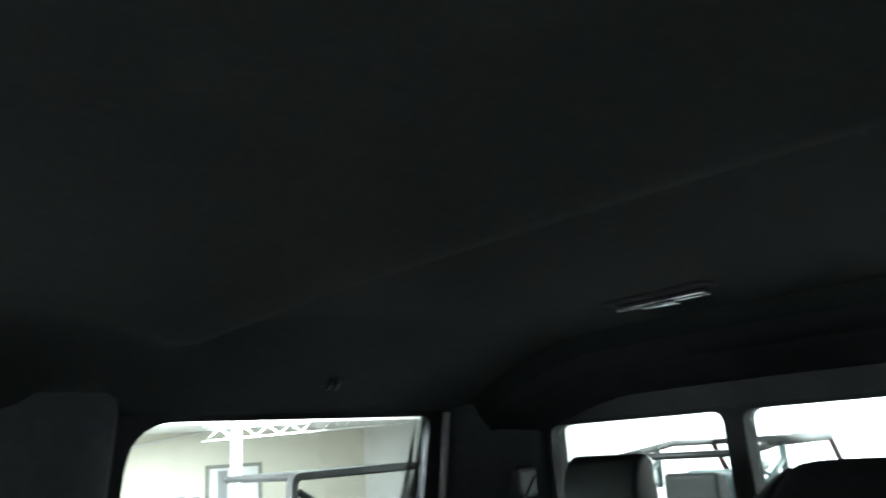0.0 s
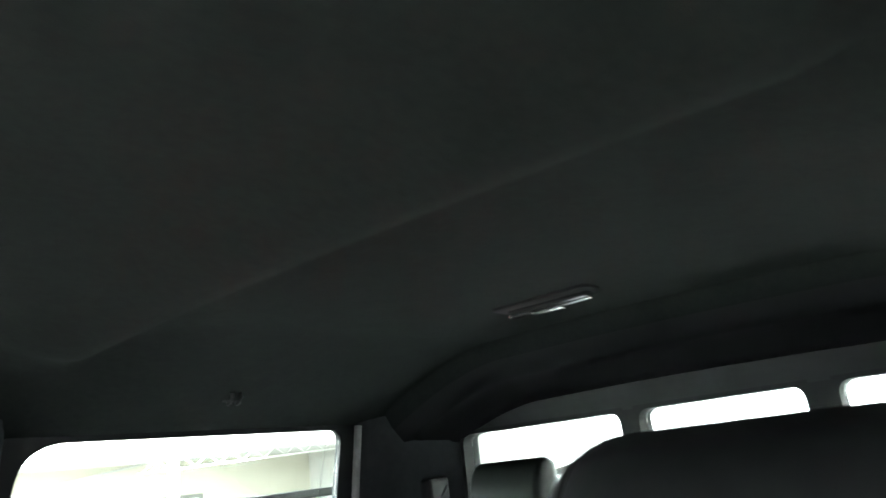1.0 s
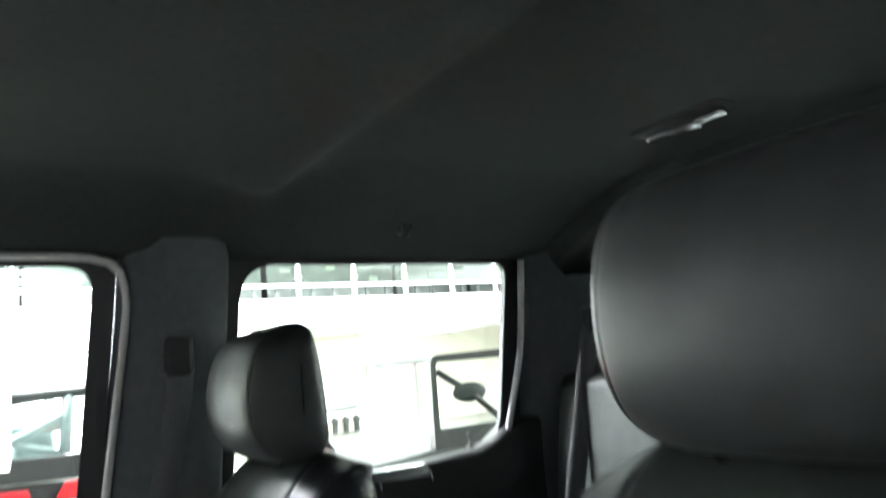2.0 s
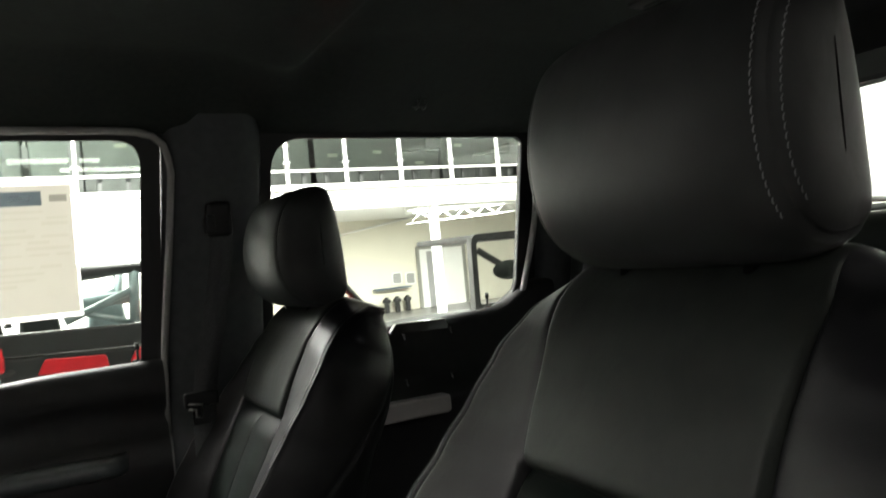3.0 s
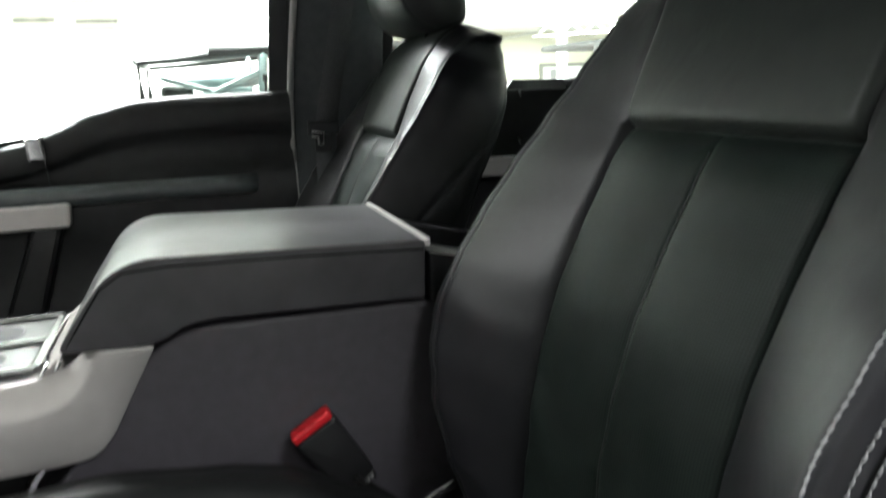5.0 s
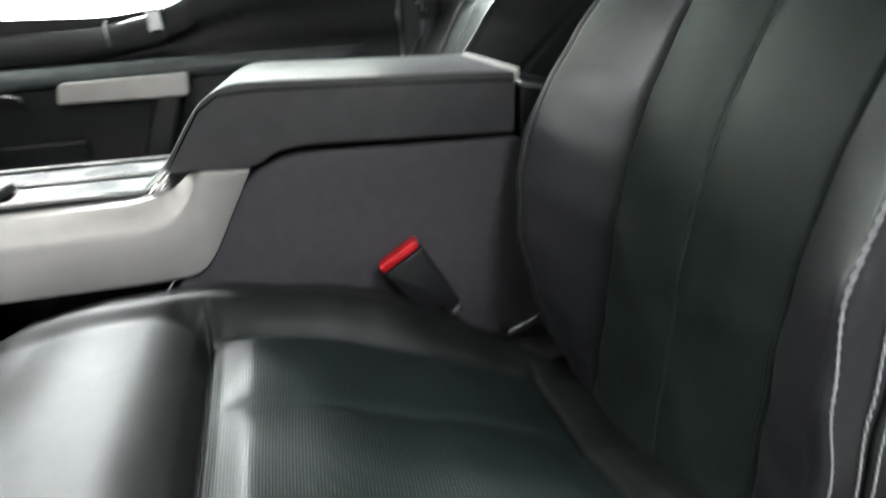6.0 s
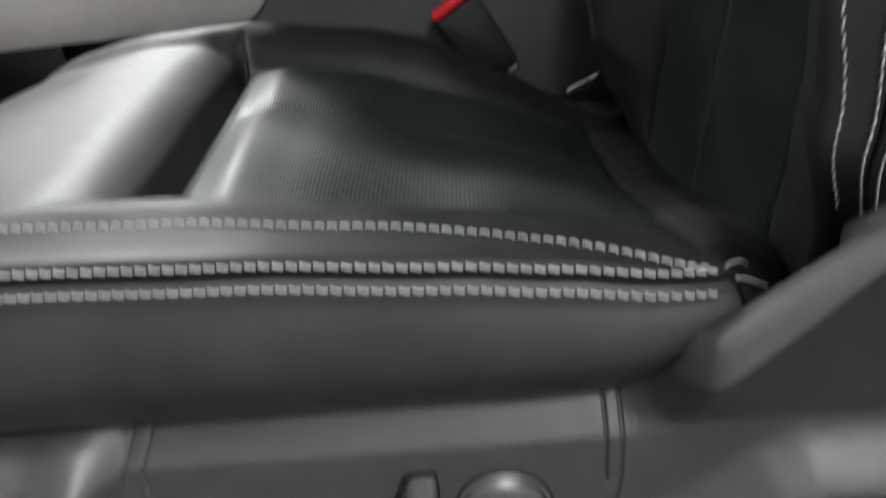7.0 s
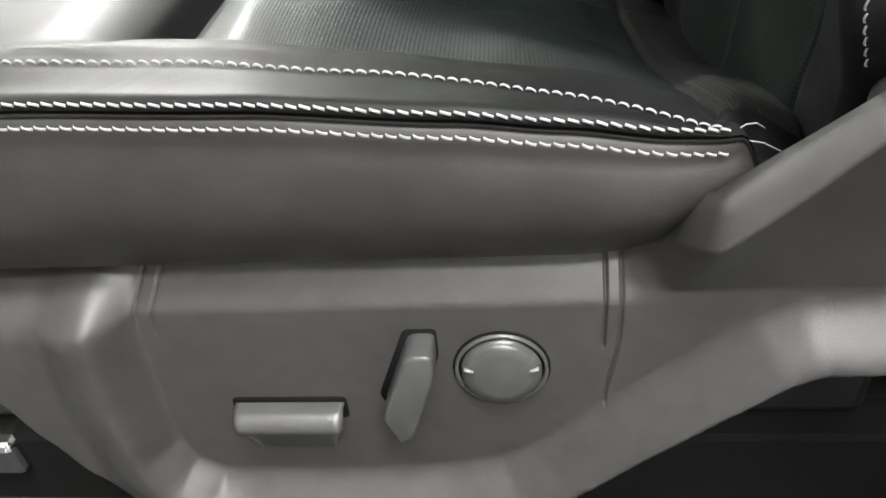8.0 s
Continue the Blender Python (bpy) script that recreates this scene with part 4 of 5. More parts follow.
HEAD_PROF = rounded([(0.590, 1.636), (0.527, 1.675), (0.514, 1.765), (0.545, 1.852), (0.628, 1.875), (0.648, 1.79), (0.655, 1.65)], [0.03, 0.045, 0.06, 0.04, 0.025, 0.08, 0.025], 8)


def headrest(parent):
    hw, off = 0.150, -0.021
    seams = {-1: 0.136, 1: 0.118}
    cx, cz = 0.592, 1.76
    us = sorted({round(hw * math.sin(math.pi * (k / 56 - 0.5)), 5) for k in range(57)} | {round(sg * (seams[sg] + 0.0015 * k), 5) for sg in (-1, 1) for k in range(-3, 4)})

    def ring(u, grow=1.0):
        a = min(1, abs(u) / hw)
        s = max(0.02, max(0, 1 - a ** 8) ** 0.36)
        g = grow * (1 - 0.030 * bumpf(abs(u), seams[1 if u > 0 else -1], 0.0022))
        return [(cx + (x - cx) * s * g + 0.02 * a * a, u + off, cz + (z - cz) * (0.35 + 0.65 * s) * g) for x, z in HEAD_PROF]
    rows = [ring(u) for u in us]

    def classify(i, j):
        return ("side_out" if us[i] < 0 else "side_in") if abs(us[i] + us[i + 1]) / 2 > seams[1 if us[i] > 0 else -1] else "pad"
    made = grouped(rows, classify, {"pad": ("headrest_pad", LEATHER_SOFT, "smooth black leather head restraint"), "side_out": ("headrest_side", LEATHER_SOFT, ""), "side_in": ("headrest_side", LEATHER_SOFT, "")}, parent, closed=True)
    for o in made.values():
        seat_child(o)
    for sg in (-1, 1):
        for uo in (seams[sg] - 0.006, seams[sg] + 0.006) if sg < 0 else ():
            pth = ring(sg * uo, 1.006)[11:44]
            stitch_row(pth, made["pad"], pitch=0.0065, length=0.0048, r=0.0007, normal=(-1, 0, 0.3), thread=THREAD_DIM).matrix_parent_inverse = Matrix()
        if sg > 0:
            rim = ring(seams[1], 1.012)
            finish(tube_bm(rim + [rim[0]], 0.0013, 6), "welt", LEATHER, made["pad"]).matrix_parent_inverse = Matrix()
        bm = tube_bm([(0.60, sg * 0.07 + off, 1.60), (0.612, sg * 0.07 + off, 1.70)], 0.007, 12)
        seat_child(finish(bm, "headrest_post", SEAM_SHADE, parent))
        sleeve = rounded([(0.580, 1.655), (0.585, 1.672), (0.622, 1.668), (0.618, 1.650)], 0.005, 4)
        seat_child(finish(prism_bm(sleeve, "y", sg * 0.07 + off - 0.018, sg * 0.07 + off + 0.018, 0.002), "post_sleeve", PLASTIC_BLACK, parent))


def val_top(x):
    return lin([(-0.14, 1.017), (-0.077, 1.0105), (0.0, 1.0013), (0.1185, 0.9945), (0.198, 0.996), (0.262, 1.0), (0.279, 1.014), (0.303, 1.038), (0.3165, 1.052), (0.3485, 1.0775), (0.37, 1.095), (0.47, 1.175)], x)


def val_bot(x):
    return lerp_table([(-0.14, 0.93), (-0.118, 0.90), (-0.10, 0.862), (-0.08, 0.825), (-0.05, 0.79), (-0.02, 0.775), (0.0, 0.772), (0.2, 0.78), (0.26, 0.80), (0.335, 0.852), (0.404, 0.915), (0.47, 0.925)], x)


# inner edge of the proud frame that runs round the switch panel
FRAME_EDGE = [(-0.010, 1.02), (-0.014, 0.957), (-0.018, 0.886), (-0.017, 0.848), (-0.010, 0.829), (0.008, 0.817), (0.09, 0.815), (0.163, 0.820), (0.205, 0.829), (0.228, 0.844), (0.270, 0.884), (0.319, 0.926), (0.348, 0.951), (0.375, 0.964), (0.48, 0.968)]


def frame_dist(x, z):
    """Distance to the frame's inner edge, positive below and in front of it."""
    best, sign = 9.0, 1
    for (ax, az), (bx, bz) in zip(FRAME_EDGE, FRAME_EDGE[1:]):
        dx, dz = bx - ax, bz - az
        t = min(1, max(0, ((x - ax) * dx + (z - az) * dz) / (dx * dx + dz * dz)))
        d = math.hypot(x - ax - t * dx, z - az - t * dz)
        if d < best:
            best, sign = d, (-1 if dx * (z - az) - dz * (x - ax) > 0 else 1)
    return best * sign


def joint_x(z):
    """The four joint lines beside the switch panel, at height z."""
    a = max(0, z - 0.96) * 0.30
    b = 0.006 * smooth01(0.94, 0.884, z)
    return (-0.0145 + a, z > 0.952), (-0.0035 + a, z > 0.945), (0.2675 + 0.3 * b, z > 0.93), (0.2765 - b, z > 0.882)


def valance_y(x, z):
    """Outward bulge of the plastic side cover."""
    o = 0.0
    zs = 0.966
    rail = smooth01(0.275, 0.315, x)
    t = max(0, (z - zs + 0.004) / 0.04)
    o -= 0.034 * (t * t / (t + 0.12)) * (1 - rail)
    # slanting beam that rises towards the backrest
    zf = lin([(0.27, 0.99), (0.309, 1.025), (0.337, 1.050), (0.370, 1.083), (0.47, 1.17)], x)
    beam = 0.040 * max(0, min(1, (z - 0.972) / (zf - 0.974))) if z < zf else 0.040 - 0.016 * min(1, (z - zf) / 0.036)
    o += rail * beam
    d = frame_dist(x, z)
    fade = smooth01(zs + 0.042, zs - 0.012, z) if x < 0.3 else 1.0
    s = d / (0.031 - 0.010 * smooth01(0.03, -0.01, x))
    ramp = smooth01(-0.10, 1.15, s)
    o += 0.027 * min(1, ramp) * fade
    if x > -0.015:
        o -= 0.030 * max(0, min(1, (d - 0.034) / 0.016))
    else:
        o -= 0.010 * smooth01(0.030, 0.060, d)
    for jx, on in joint_x(z):
        if on:
            o -= 0.0022 * bumpf(x, jx, 0.0008)
    return o


def valance(parent, sg):
    rows = []
    xs = sorted({round(v, 5) for v in [-0.14 + 0.004 * i for i in range(151)] + [-0.018 + 0.0007 * i for i in range(46)] + [0.262 + 0.0007 * i for i in range(25)]})
    for x in xs:
        zt, zb = val_top(x), val_bot(x)
        rail = smooth01(0.275, 0.315, x)
        if sg > 0:
            zt, rail = min(zt, 0.998), 0.0
        r = [(x, sg * (0.20 + 0.060 * rail), zt - 0.003 - 0.04 * rail)]
        for k in range(121):
            z = zt + (zb - zt) * k / 120
            y = 0.25 + valance_y(x, z)
            e = min(k, 120 - k)
            if e < 5:
                y -= 0.012 * (1 - math.sqrt(1 - (1 - e / 5) ** 2))
            r.append((x, sg * y, z))
        r.append((x, sg * 0.21, zb + 0.006))
        rows.append(r)
    rows.insert(0, [(-0.142, sg * 0.2, p[2]) for p in rows[0]])
    rows.append([(0.462, sg * 0.2, p[2]) for p in rows[-1]])
    cover = seat_child(finish(grid_bm(rows), "side_cover", PLASTIC, parent, "dark grey grained plastic side cover"))
    # recliner cap over the rear end
    cap = rounded([(0.388, 1.056), (0.384, 1.080), (0.395, 1.103), (0.46, 1.112), (0.46, 1.056)], [0.006, 0.014, 0.018, 0.02, 0.01], 6)
    seat_child(finish(prism_bm(cap, "y", sg * 0.262, sg * 0.231, 0.010, 4), "recliner_cap", PLASTIC, parent))
    return cover


def switches(parent, cover):
    def put(o):
        o.parent = cover
        return o
    # cushion switch
    prof = [(-0.243, 0.885), (-0.258, 0.8845), (-0.2650, 0.8815), (-0.2675, 0.8765), (-0.2670, 0.8725), (-0.2630, 0.8690), (-0.256, 0.847), (-0.243, 0.842)]
    rows = []
    for k in range(25):
        t = k / 24
        x = 0.031 + 0.073 * t
        e = min(t, 1 - t)
        r = []
        for q, (y, z) in enumerate(prof):
            if z < 0.870:
                x2 = min(max(x, 0.031 + max(0, 0.868 - z) * 0.6), 0.104 - max(0, 0.868 - z) * 0.5)
            else:
                x2 = x
            rd = 1 - (max(0, 1 - e / 0.05)) ** 2 * 0.25
            r.append((x2, -0.25 + (y + 0.25) * rd, z))
        rows.append(r)
    seat_child(finish(grid_bm(rows, cap=True), "cushion_switch", SWITCH, parent, "satin grey seat cushion switch"))
    # Black plate above the switch: its shadow put in as colour.
    seat_child(finish(prism_bm(rounded([(0.029, 0.870), (0.029, 0.8895), (0.1055, 0.8895), (0.1055, 0.870)], 0.004, 4), "y", -0.2505, -0.246), "switch_shade", SEAM_SHADE, parent))
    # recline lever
    # A second black plate paints the shadow round the lever.
    seat_child(finish(prism_bm(rounded([(0.128, 0.892), (0.140, 0.868), (0.152, 0.874), (0.169, 0.926), (0.169, 0.947), (0.149, 0.947)], 0.004, 4), "y", -0.2505, -0.246), "switch_shade", SEAM_SHADE, parent))
    poly = rounded([(0.132, 0.890), (0.142, 0.868), (0.151, 0.874), (0.168, 0.926), (0.168, 0.944), (0.152, 0.944)], [0.006, 0.004, 0.008, 0.006, 0.005, 0.006], 4)
    bm = prism_bm(poly, "y", -0.272, -0.248, 0.004, 3)
    seat_child(finish(bm, "recline_lever", SWITCH, parent, "satin grey recline lever"))
    # round lumbar control
    cx, cz = 0.2068, 0.9145
    prof = [(0.0285, 0.250), (0.0285, 0.2535), (0.0265, 0.2535), (0.0262, 0.2505), (0.0245, 0.2505), (0.0243, 0.2560), (0.0225, 0.2580), (0.016, 0.2592), (0.0, 0.2595)]
    rows = [[(cx + r * math.cos(2 * math.pi * k / 48), -d, cz + r * math.sin(2 * math.pi * k / 48)) for k in range(48)] for r, d in prof]
    lum = seat_child(finish(grid_bm(rows, True), "lumbar_control", SWITCH, parent, "round four-way lumbar control"))
    # Pale strokes painted in for two wedge reflections on the control.
    for ang in (18, 162):
        bm = prism_bm([(-0.0030, -0.0005), (0.0030, -0.0005), (0.0030, 0.0005), (-0.0030, 0.0005)], "y", -0.2605, -0.2570)
        for v in bm.verts:
            a = radians(ang)
            x, z = v.co.x + 0.0205, v.co.z
            v.co.x, v.co.z = cx + x * math.cos(a) - z * math.sin(a), cz + x * math.sin(a) + z * math.cos(a)
        o = finish(bm, "glint_stroke", MARK, lum)
    for rad, dep, thick in ((0.0289, 0.2502, 0.0011), (0.0254, 0.2508, 0.0010)):
        finish(tube_bm([(cx + rad * math.cos(a * math.pi / 24), -dep, cz + rad * math.sin(a * math.pi / 24)) for a in range(49)], thick, 6), "groove_ring", SEAM_SHADE, lum)


def front_seat():
    e = thing("front_seat", "black leather front seat with perforated insert and pale stitching", "car seat", "front seats")
    e.location = SEAT_BASE
    cushion(e)
    backrest(e)
    headrest(e)
    v = valance(e, -1)
    valance(e, 1)
    switches(e, v)
    # bright anchor plate of the buckle, in the gap beside the backrest
    plate = prism_bm(rounded([(0.318, 1.011), (0.357, 1.028), (0.354, 1.036), (0.315, 1.019)], 0.003, 4), "y", 0.234, 0.240, 0.001, 2)
    seat_child(finish(plate, "anchor_plate", CHROME, e, "bright metal anchor plate"))
    # pan and tracks under the cushion
    seat_child(box("seat_pan", (-0.24, 0.47, -0.19, 0.19, 0.80, 0.975), PLASTIC_BLACK, e, 0.01))
    for sg in (-1, 1):
        seat_child(box("seat_track", (-0.25, 0.50, sg * 0.19 - 0.02, sg * 0.19 + 0.02, 0.72, 0.80), SEAM_SHADE, e, 0.004))
    seat_child(box("track_cover", (-0.30, -0.185, -0.22, -0.13, 0.765, 0.80), CHROME, e, 0.006, "bright end of the seat rail"))
    seat_child(box("rail_tag", (-0.222, -0.206, -0.2235, -0.2205, 0.780, 0.790), BLUE, e, 0.0, "small blue tag"))
    return e


SEAT = front_seat()
PSEAT = copy_thing(SEAT, Matrix.Translation(SEAT_BASE + Vector((-0.055, 0.905, -0.048))) @ Matrix.Diagonal((1, -1, 1, 1)))


# ---- centre console ----
def console():
    e = thing("center_console", "centre console with black padded armrest and silver trim", "console")
    e.location = (0.1, 0.715, 0.72)
    inv = Matrix.Translation((-0.1, -0.715, -0.72))

    def c(o):
        o.matrix_parent_inverse = inv
        return o
    y0, y1 = 0.56, 0.87
    lid = rounded([(-0.062, 1.236), (0.005, 1.332), (0.355, 1.317), (0.352, 1.245), (0.075, 1.254), (0.045, 1.232)], [0.015, 0.045, 0.004, 0.004, 0.05, 0.03], 7)
    c(finish(prism_bm(lid, "y", y0, y1, 0.015, 5), "armrest_lid", LID_LIT, e, "padded black leather armrest lid"))
    c(finish(tube_bm([(-0.050, y0 + 0.001, 1.243), (-0.030, y0 + 0.0005, 1.273), (-0.010, y0 + 0.0003, 1.302), (0.014, y0 + 0.0003, 1.3175), (0.06, y0 + 0.0003, 1.3195), (0.2, y0 + 0.0003, 1.3145), (0.352, y0 + 0.0003, 1.3065)], 0.0012, 6), "welt", SEAM_SHADE, e))
    # body under the lid
    body = rounded([(-0.20, 0.93), (0.03, 1.222), (0.078, 1.245), (0.352, 1.238), (0.60, 1.225), (0.60, 0.72), (-0.20, 0.72)], [0.01, 0.02, 0.03, 0.004, 0.03, 0.01, 0.01], 5)
    c(finish(prism_bm(body, "y", y0 + 0.008, y1 - 0.008, 0.006, 3), "console_body", CONSOLE_TRIM, e, "dark grey console side"))
    # rear storage well with a bright rim
    bm = bmesh.new()
    zt = lambda x: 1.300 - (x - 0.36) * 0.25
    o2 = rounded([(0.361, y0 + 0.008), (0.361, y1 - 0.008), (0.60, y1 - 0.008), (0.60, y0 + 0.008)], 0.006, 5)
    i2 = rounded([(0.385, 0.62), (0.385, 0.82), (0.56, 0.82), (0.56, 0.62)], 0.02, 5)
    LL = [[bm.verts.new((x, y, z if z is not None else zt(x))) for x, y in P] for P, z in ((o2, 1.22), (o2, None), (i2, None), (i2, 1.18))]
    for P, Q in zip(LL, LL[1:]):
        for i in range(len(P)):
            k = (i + 1) % len(P)
            bm.faces.new((P[i], P[k], Q[k], Q[i]))
    bm.faces.new(LL[3])
    c(finish(bm, "rear_bin", PLASTIC_BLACK, e, smooth=False))
    c(finish(prism_bm([(0.354, 1.310), (0.354, 1.319), (0.361, 1.319), (0.361, 1.310)], "y", y0 - 0.001, y1 + 0.001, 0.002), "trim_strip", SILVER, e, "thin satin trim strip", smooth=False))
    out = rounded([(0.380, 0.614), (0.380, 0.826), (0.566, 0.826), (0.566, 0.614)], 0.022, 5)
    inn = rounded([(0.385, 0.62), (0.385, 0.82), (0.56, 0.82), (0.56, 0.62)], 0.02, 5)
    zf = zt
    bm = bmesh.new()
    A = [bm.verts.new((x, y, zf(x))) for x, y in out]
    B = [bm.verts.new((x, y, zf(x) + 0.003)) for x, y in out]
    C = [bm.verts.new((x, y, zf(x) + 0.003)) for x, y in inn]
    D = [bm.verts.new((x, y, zf(x))) for x, y in inn]
    for P, Q in ((A, B), (B, C), (C, D)):
        for i in range(len(P)):
            k = (i + 1) % len(P)
            bm.faces.new((P[i], P[k], Q[k], Q[i]))
    c(finish(bm, "bright_rim", CHROME, e, "bright metal rim", smooth=False))
    # silver side rail and tray towards the dash
    for yo, sg in ((y0, 1), (y1, -1)):
        rows = []
        for x, zt2, zb2, zm, f in ((-0.62, 1.19, 1.10, 1.163, 1), (-0.12, 1.201, 1.1065, 1.172, 1), (-0.095, 1.203, 1.107, 1.174, 1), (-0.075, 1.206, 1.108, 1.177, 1), (-0.062, 1.210, 1.109, 1.181, 1), (-0.050, 1.217, 1.110, 1.188, 0.95),
                                   (-0.040, 1.225, 1.1125, 1.199, 0.8), (-0.030, 1.2325, 1.119, 1.214, 0.5), (-0.022, 1.235, 1.128, 1.227, 0.15), (-0.014, 1.2345, 1.139, 1.230, 0), (0.0355, 1.2310, 1.2285, 1.2298, 0)):
            rows.append([(x, yo + sg * 0.034, zt2), (x, yo + sg * (0.001 + 0.028 * f), zt2), (x, yo + sg * (0.0006 + 0.024 * f), zt2 - 0.06 * (zt2 - zm)), (x, yo + sg * 0.003 * f, zm + 0.06 * (zt2 - zm)), (x, yo + sg * 0.0008 * f, zm - 0.02 * (zm - zb2)),
                         (x, yo, zm - 0.10 * (zm - zb2)), (x, yo + sg * 0.0012, zb2 + 0.03 * (zm - zb2)), (x, yo + sg * 0.003, zb2), (x, yo + sg * 0.03, zb2)])
        c(finish(grid_bm(rows), "side_rail", SILVER, e, "satin silver console rail"))
    tray = [(-0.62, 1.12), (-0.06, 1.12), (-0.06, 1.228), (-0.09, 1.203), (-0.62, 1.192)]
    c(finish(prism_bm(tray, "y", y0 + 0.03, y1 - 0.03, 0.004), "tray", SILVER, e, smooth=False))
    # dark recess with bright frames and a cup ring
    c(finish(prism_bm(rounded([(-0.40, 0.605), (-0.095, 0.605), (-0.095, 0.825), (-0.40, 0.825)], 0.02, 5), "z", 1.19, 1.2065, 0.003), "recess_panel", PLASTIC_BLACK, e))
    for ya, yb in ((0.603, 0.613), (0.705, 0.715), (0.817, 0.827)):
        c(box("bright_bar", (-0.40, -0.092, ya, yb, 1.2065, 1.2125), CHROME, e, 0.002))
    c(box("bright_bar", (-0.098, -0.088, 0.614, 0.816, 1.2065, 1.2115), CHROME, e, 0.002))
    for cx, cy in ((-0.17, 0.66), (-0.17, 0.766), (-0.29, 0.766)):
        rows = [[(cx + r * math.cos(2 * math.pi * k / 40), cy + r * math.sin(2 * math.pi * k / 40), z) for k in range(40)] for r, z in ((0.040, 1.2063), (0.0395, 1.2073), (0.0375, 1.2073), (0.037, 1.2066))]
        cup = c(finish(grid_bm(rows, True), "cup_ring", PLASTIC, e, "dark cup holder ring"))
        rows = [[(cx + r * math.cos(2 * math.pi * k / 40), cy + r * math.sin(2 * math.pi * k / 40), z) for k in range(40)] for r, z in ((0.037, 1.2072), (0.001, 1.2071))]
        finish(grid_bm(rows, True), "cup_well", RUBBER, cup)
    for fx, fz in ((-0.066, 1.215), (-0.082, 1.209)):
        c(finish(tube_bm([(fx, 0.575, fz), (fx + 0.004, 0.60, fz + 0.006), (fx - 0.002, 0.64, fz + 0.003)], 0.003, 6, flat=0.4), "film_edge", CHROME, e, "torn edge of clear protective film"))
    c(box("front_tower", (-0.75, -0.42, y0 + 0.02, y1 - 0.02, 0.72, 1.18), PLASTIC_BLACK, e, 0.02))
    # gear lever
    lev = c(finish(tube_bm([(-0.335, 0.655, 1.205), (-0.335, 0.655, 1.225), (-0.330, 0.655, 1.26), (-0.325, 0.655, 1.30), (-0.322, 0.655, 1.36)], 0.020, 16), "gear_lever", PLASTIC_BLACK, e, "black gear lever"))
    finish(prism_bm(rounded([(-0.40, 0.615), (-0.265, 0.615), (-0.265, 0.70), (-0.40, 0.70)], 0.02, 5), "z", 1.207, 1.222, 0.005, 2), "lever_base", PLASTIC_BLACK, lev)
    rows = [[(-0.332 + 0.10 * t + r * 1.25 * math.cos(2 * math.pi * k / 24), 0.66 + r * math.sin(2 * math.pi * k / 24), z) for k in range(24)] for r, z, t in ((0.048, 1.222, -0.05), (0.046, 1.228, -0.05), (0.038, 1.236, 0), (0.040, 1.243, 0), (0.031, 1.250, 0.02), (0.033, 1.258, 0.04), (0.025, 1.268, 0.06), (0.023, 1.285, 0.08))]
    finish(grid_bm(rows, True), "boot", RUBBER, lev, "pleated black lever boot")
    rows = [[(-0.327 + r * math.cos(2 * math.pi * k / 24), 0.655 + r * math.sin(2 * math.pi * k / 24), z) for k in range(24)] for r, z in ((0.021, 1.284), (0.0245, 1.286), (0.0245, 1.293), (0.021, 1.295))]
    finish(grid_bm(rows, True), "collar", CHROME, lev, "bright lever collar")
    finish(prism_bm(rounded([(-0.36, 1.335), (-0.355, 1.385), (-0.315, 1.40), (-0.285, 1.385), (-0.288, 1.335)], 0.014, 5), "y", 0.625, 0.685, 0.012, 4), "knob", PLASTIC_BLACK, lev, "black shift knob")
    finish(prism_bm(rounded([(-0.335, 1.345), (-0.332, 1.378), (-0.302, 1.378), (-0.304, 1.345)], 0.006, 4), "y", 0.6225, 0.626, 0.001), "knob_trim", SILVER, lev, "satin trim on the knob")
    for k in range(4):
        finish(box_bm(-0.372 + k * 0.026, -0.360 + k * 0.026, 0.620, 0.628, 1.2225, 1.2245), "gear_mark", CHROME, lev, smooth=False)
    return e


console()


def buckle(x, y, z, tilt):
    e = thing("belt_buckle", "black seat belt buckle with red release button", "belt buckle")
    e.location = (x, y, z)
    e.rotation_euler = (0, radians(tilt), 0)
    finish(prism_bm(rounded([(-0.024, -0.062), (0.024, -0.062), (0.028, 0.028), (-0.028, 0.028)], 0.006, 4), "y", -0.011, 0.011, 0.004, 3), "housing", PLASTIC_BLACK, e)
    finish(prism_bm(rounded([(-0.027, 0.0285), (0.027, 0.0285), (0.027, 0.040), (-0.027, 0.040)], 0.004, 4), "y", -0.011, 0.011, 0.003, 2), "release_button", RED, e, "red release button")
    finish(tube_bm([(0.0, 0, -0.05), (0.005, 0, -0.09), (0.02, 0, -0.14)], 0.016, 8, flat=0.35), "stalk", SEAM_SHADE, e)
    finish(prism_bm(rounded([(-0.021, -0.071), (0.021, -0.071), (0.021, -0.062), (-0.021, -0.062)], 0.002, 3), "y", -0.009, 0.009), "collar", PLASTIC_BLACK, e)
    for k in range(7):
        finish(box_bm(-0.019 + 0.0056 * k, -0.0160 + 0.0056 * k, -0.0112, -0.0085, -0.0690, -0.0655), "rivet_mark", MARK, e, smooth=False)


buckle(0.215, 0.54, 1.085, -32)
buckle(0.16, 0.90, 1.03, -32)


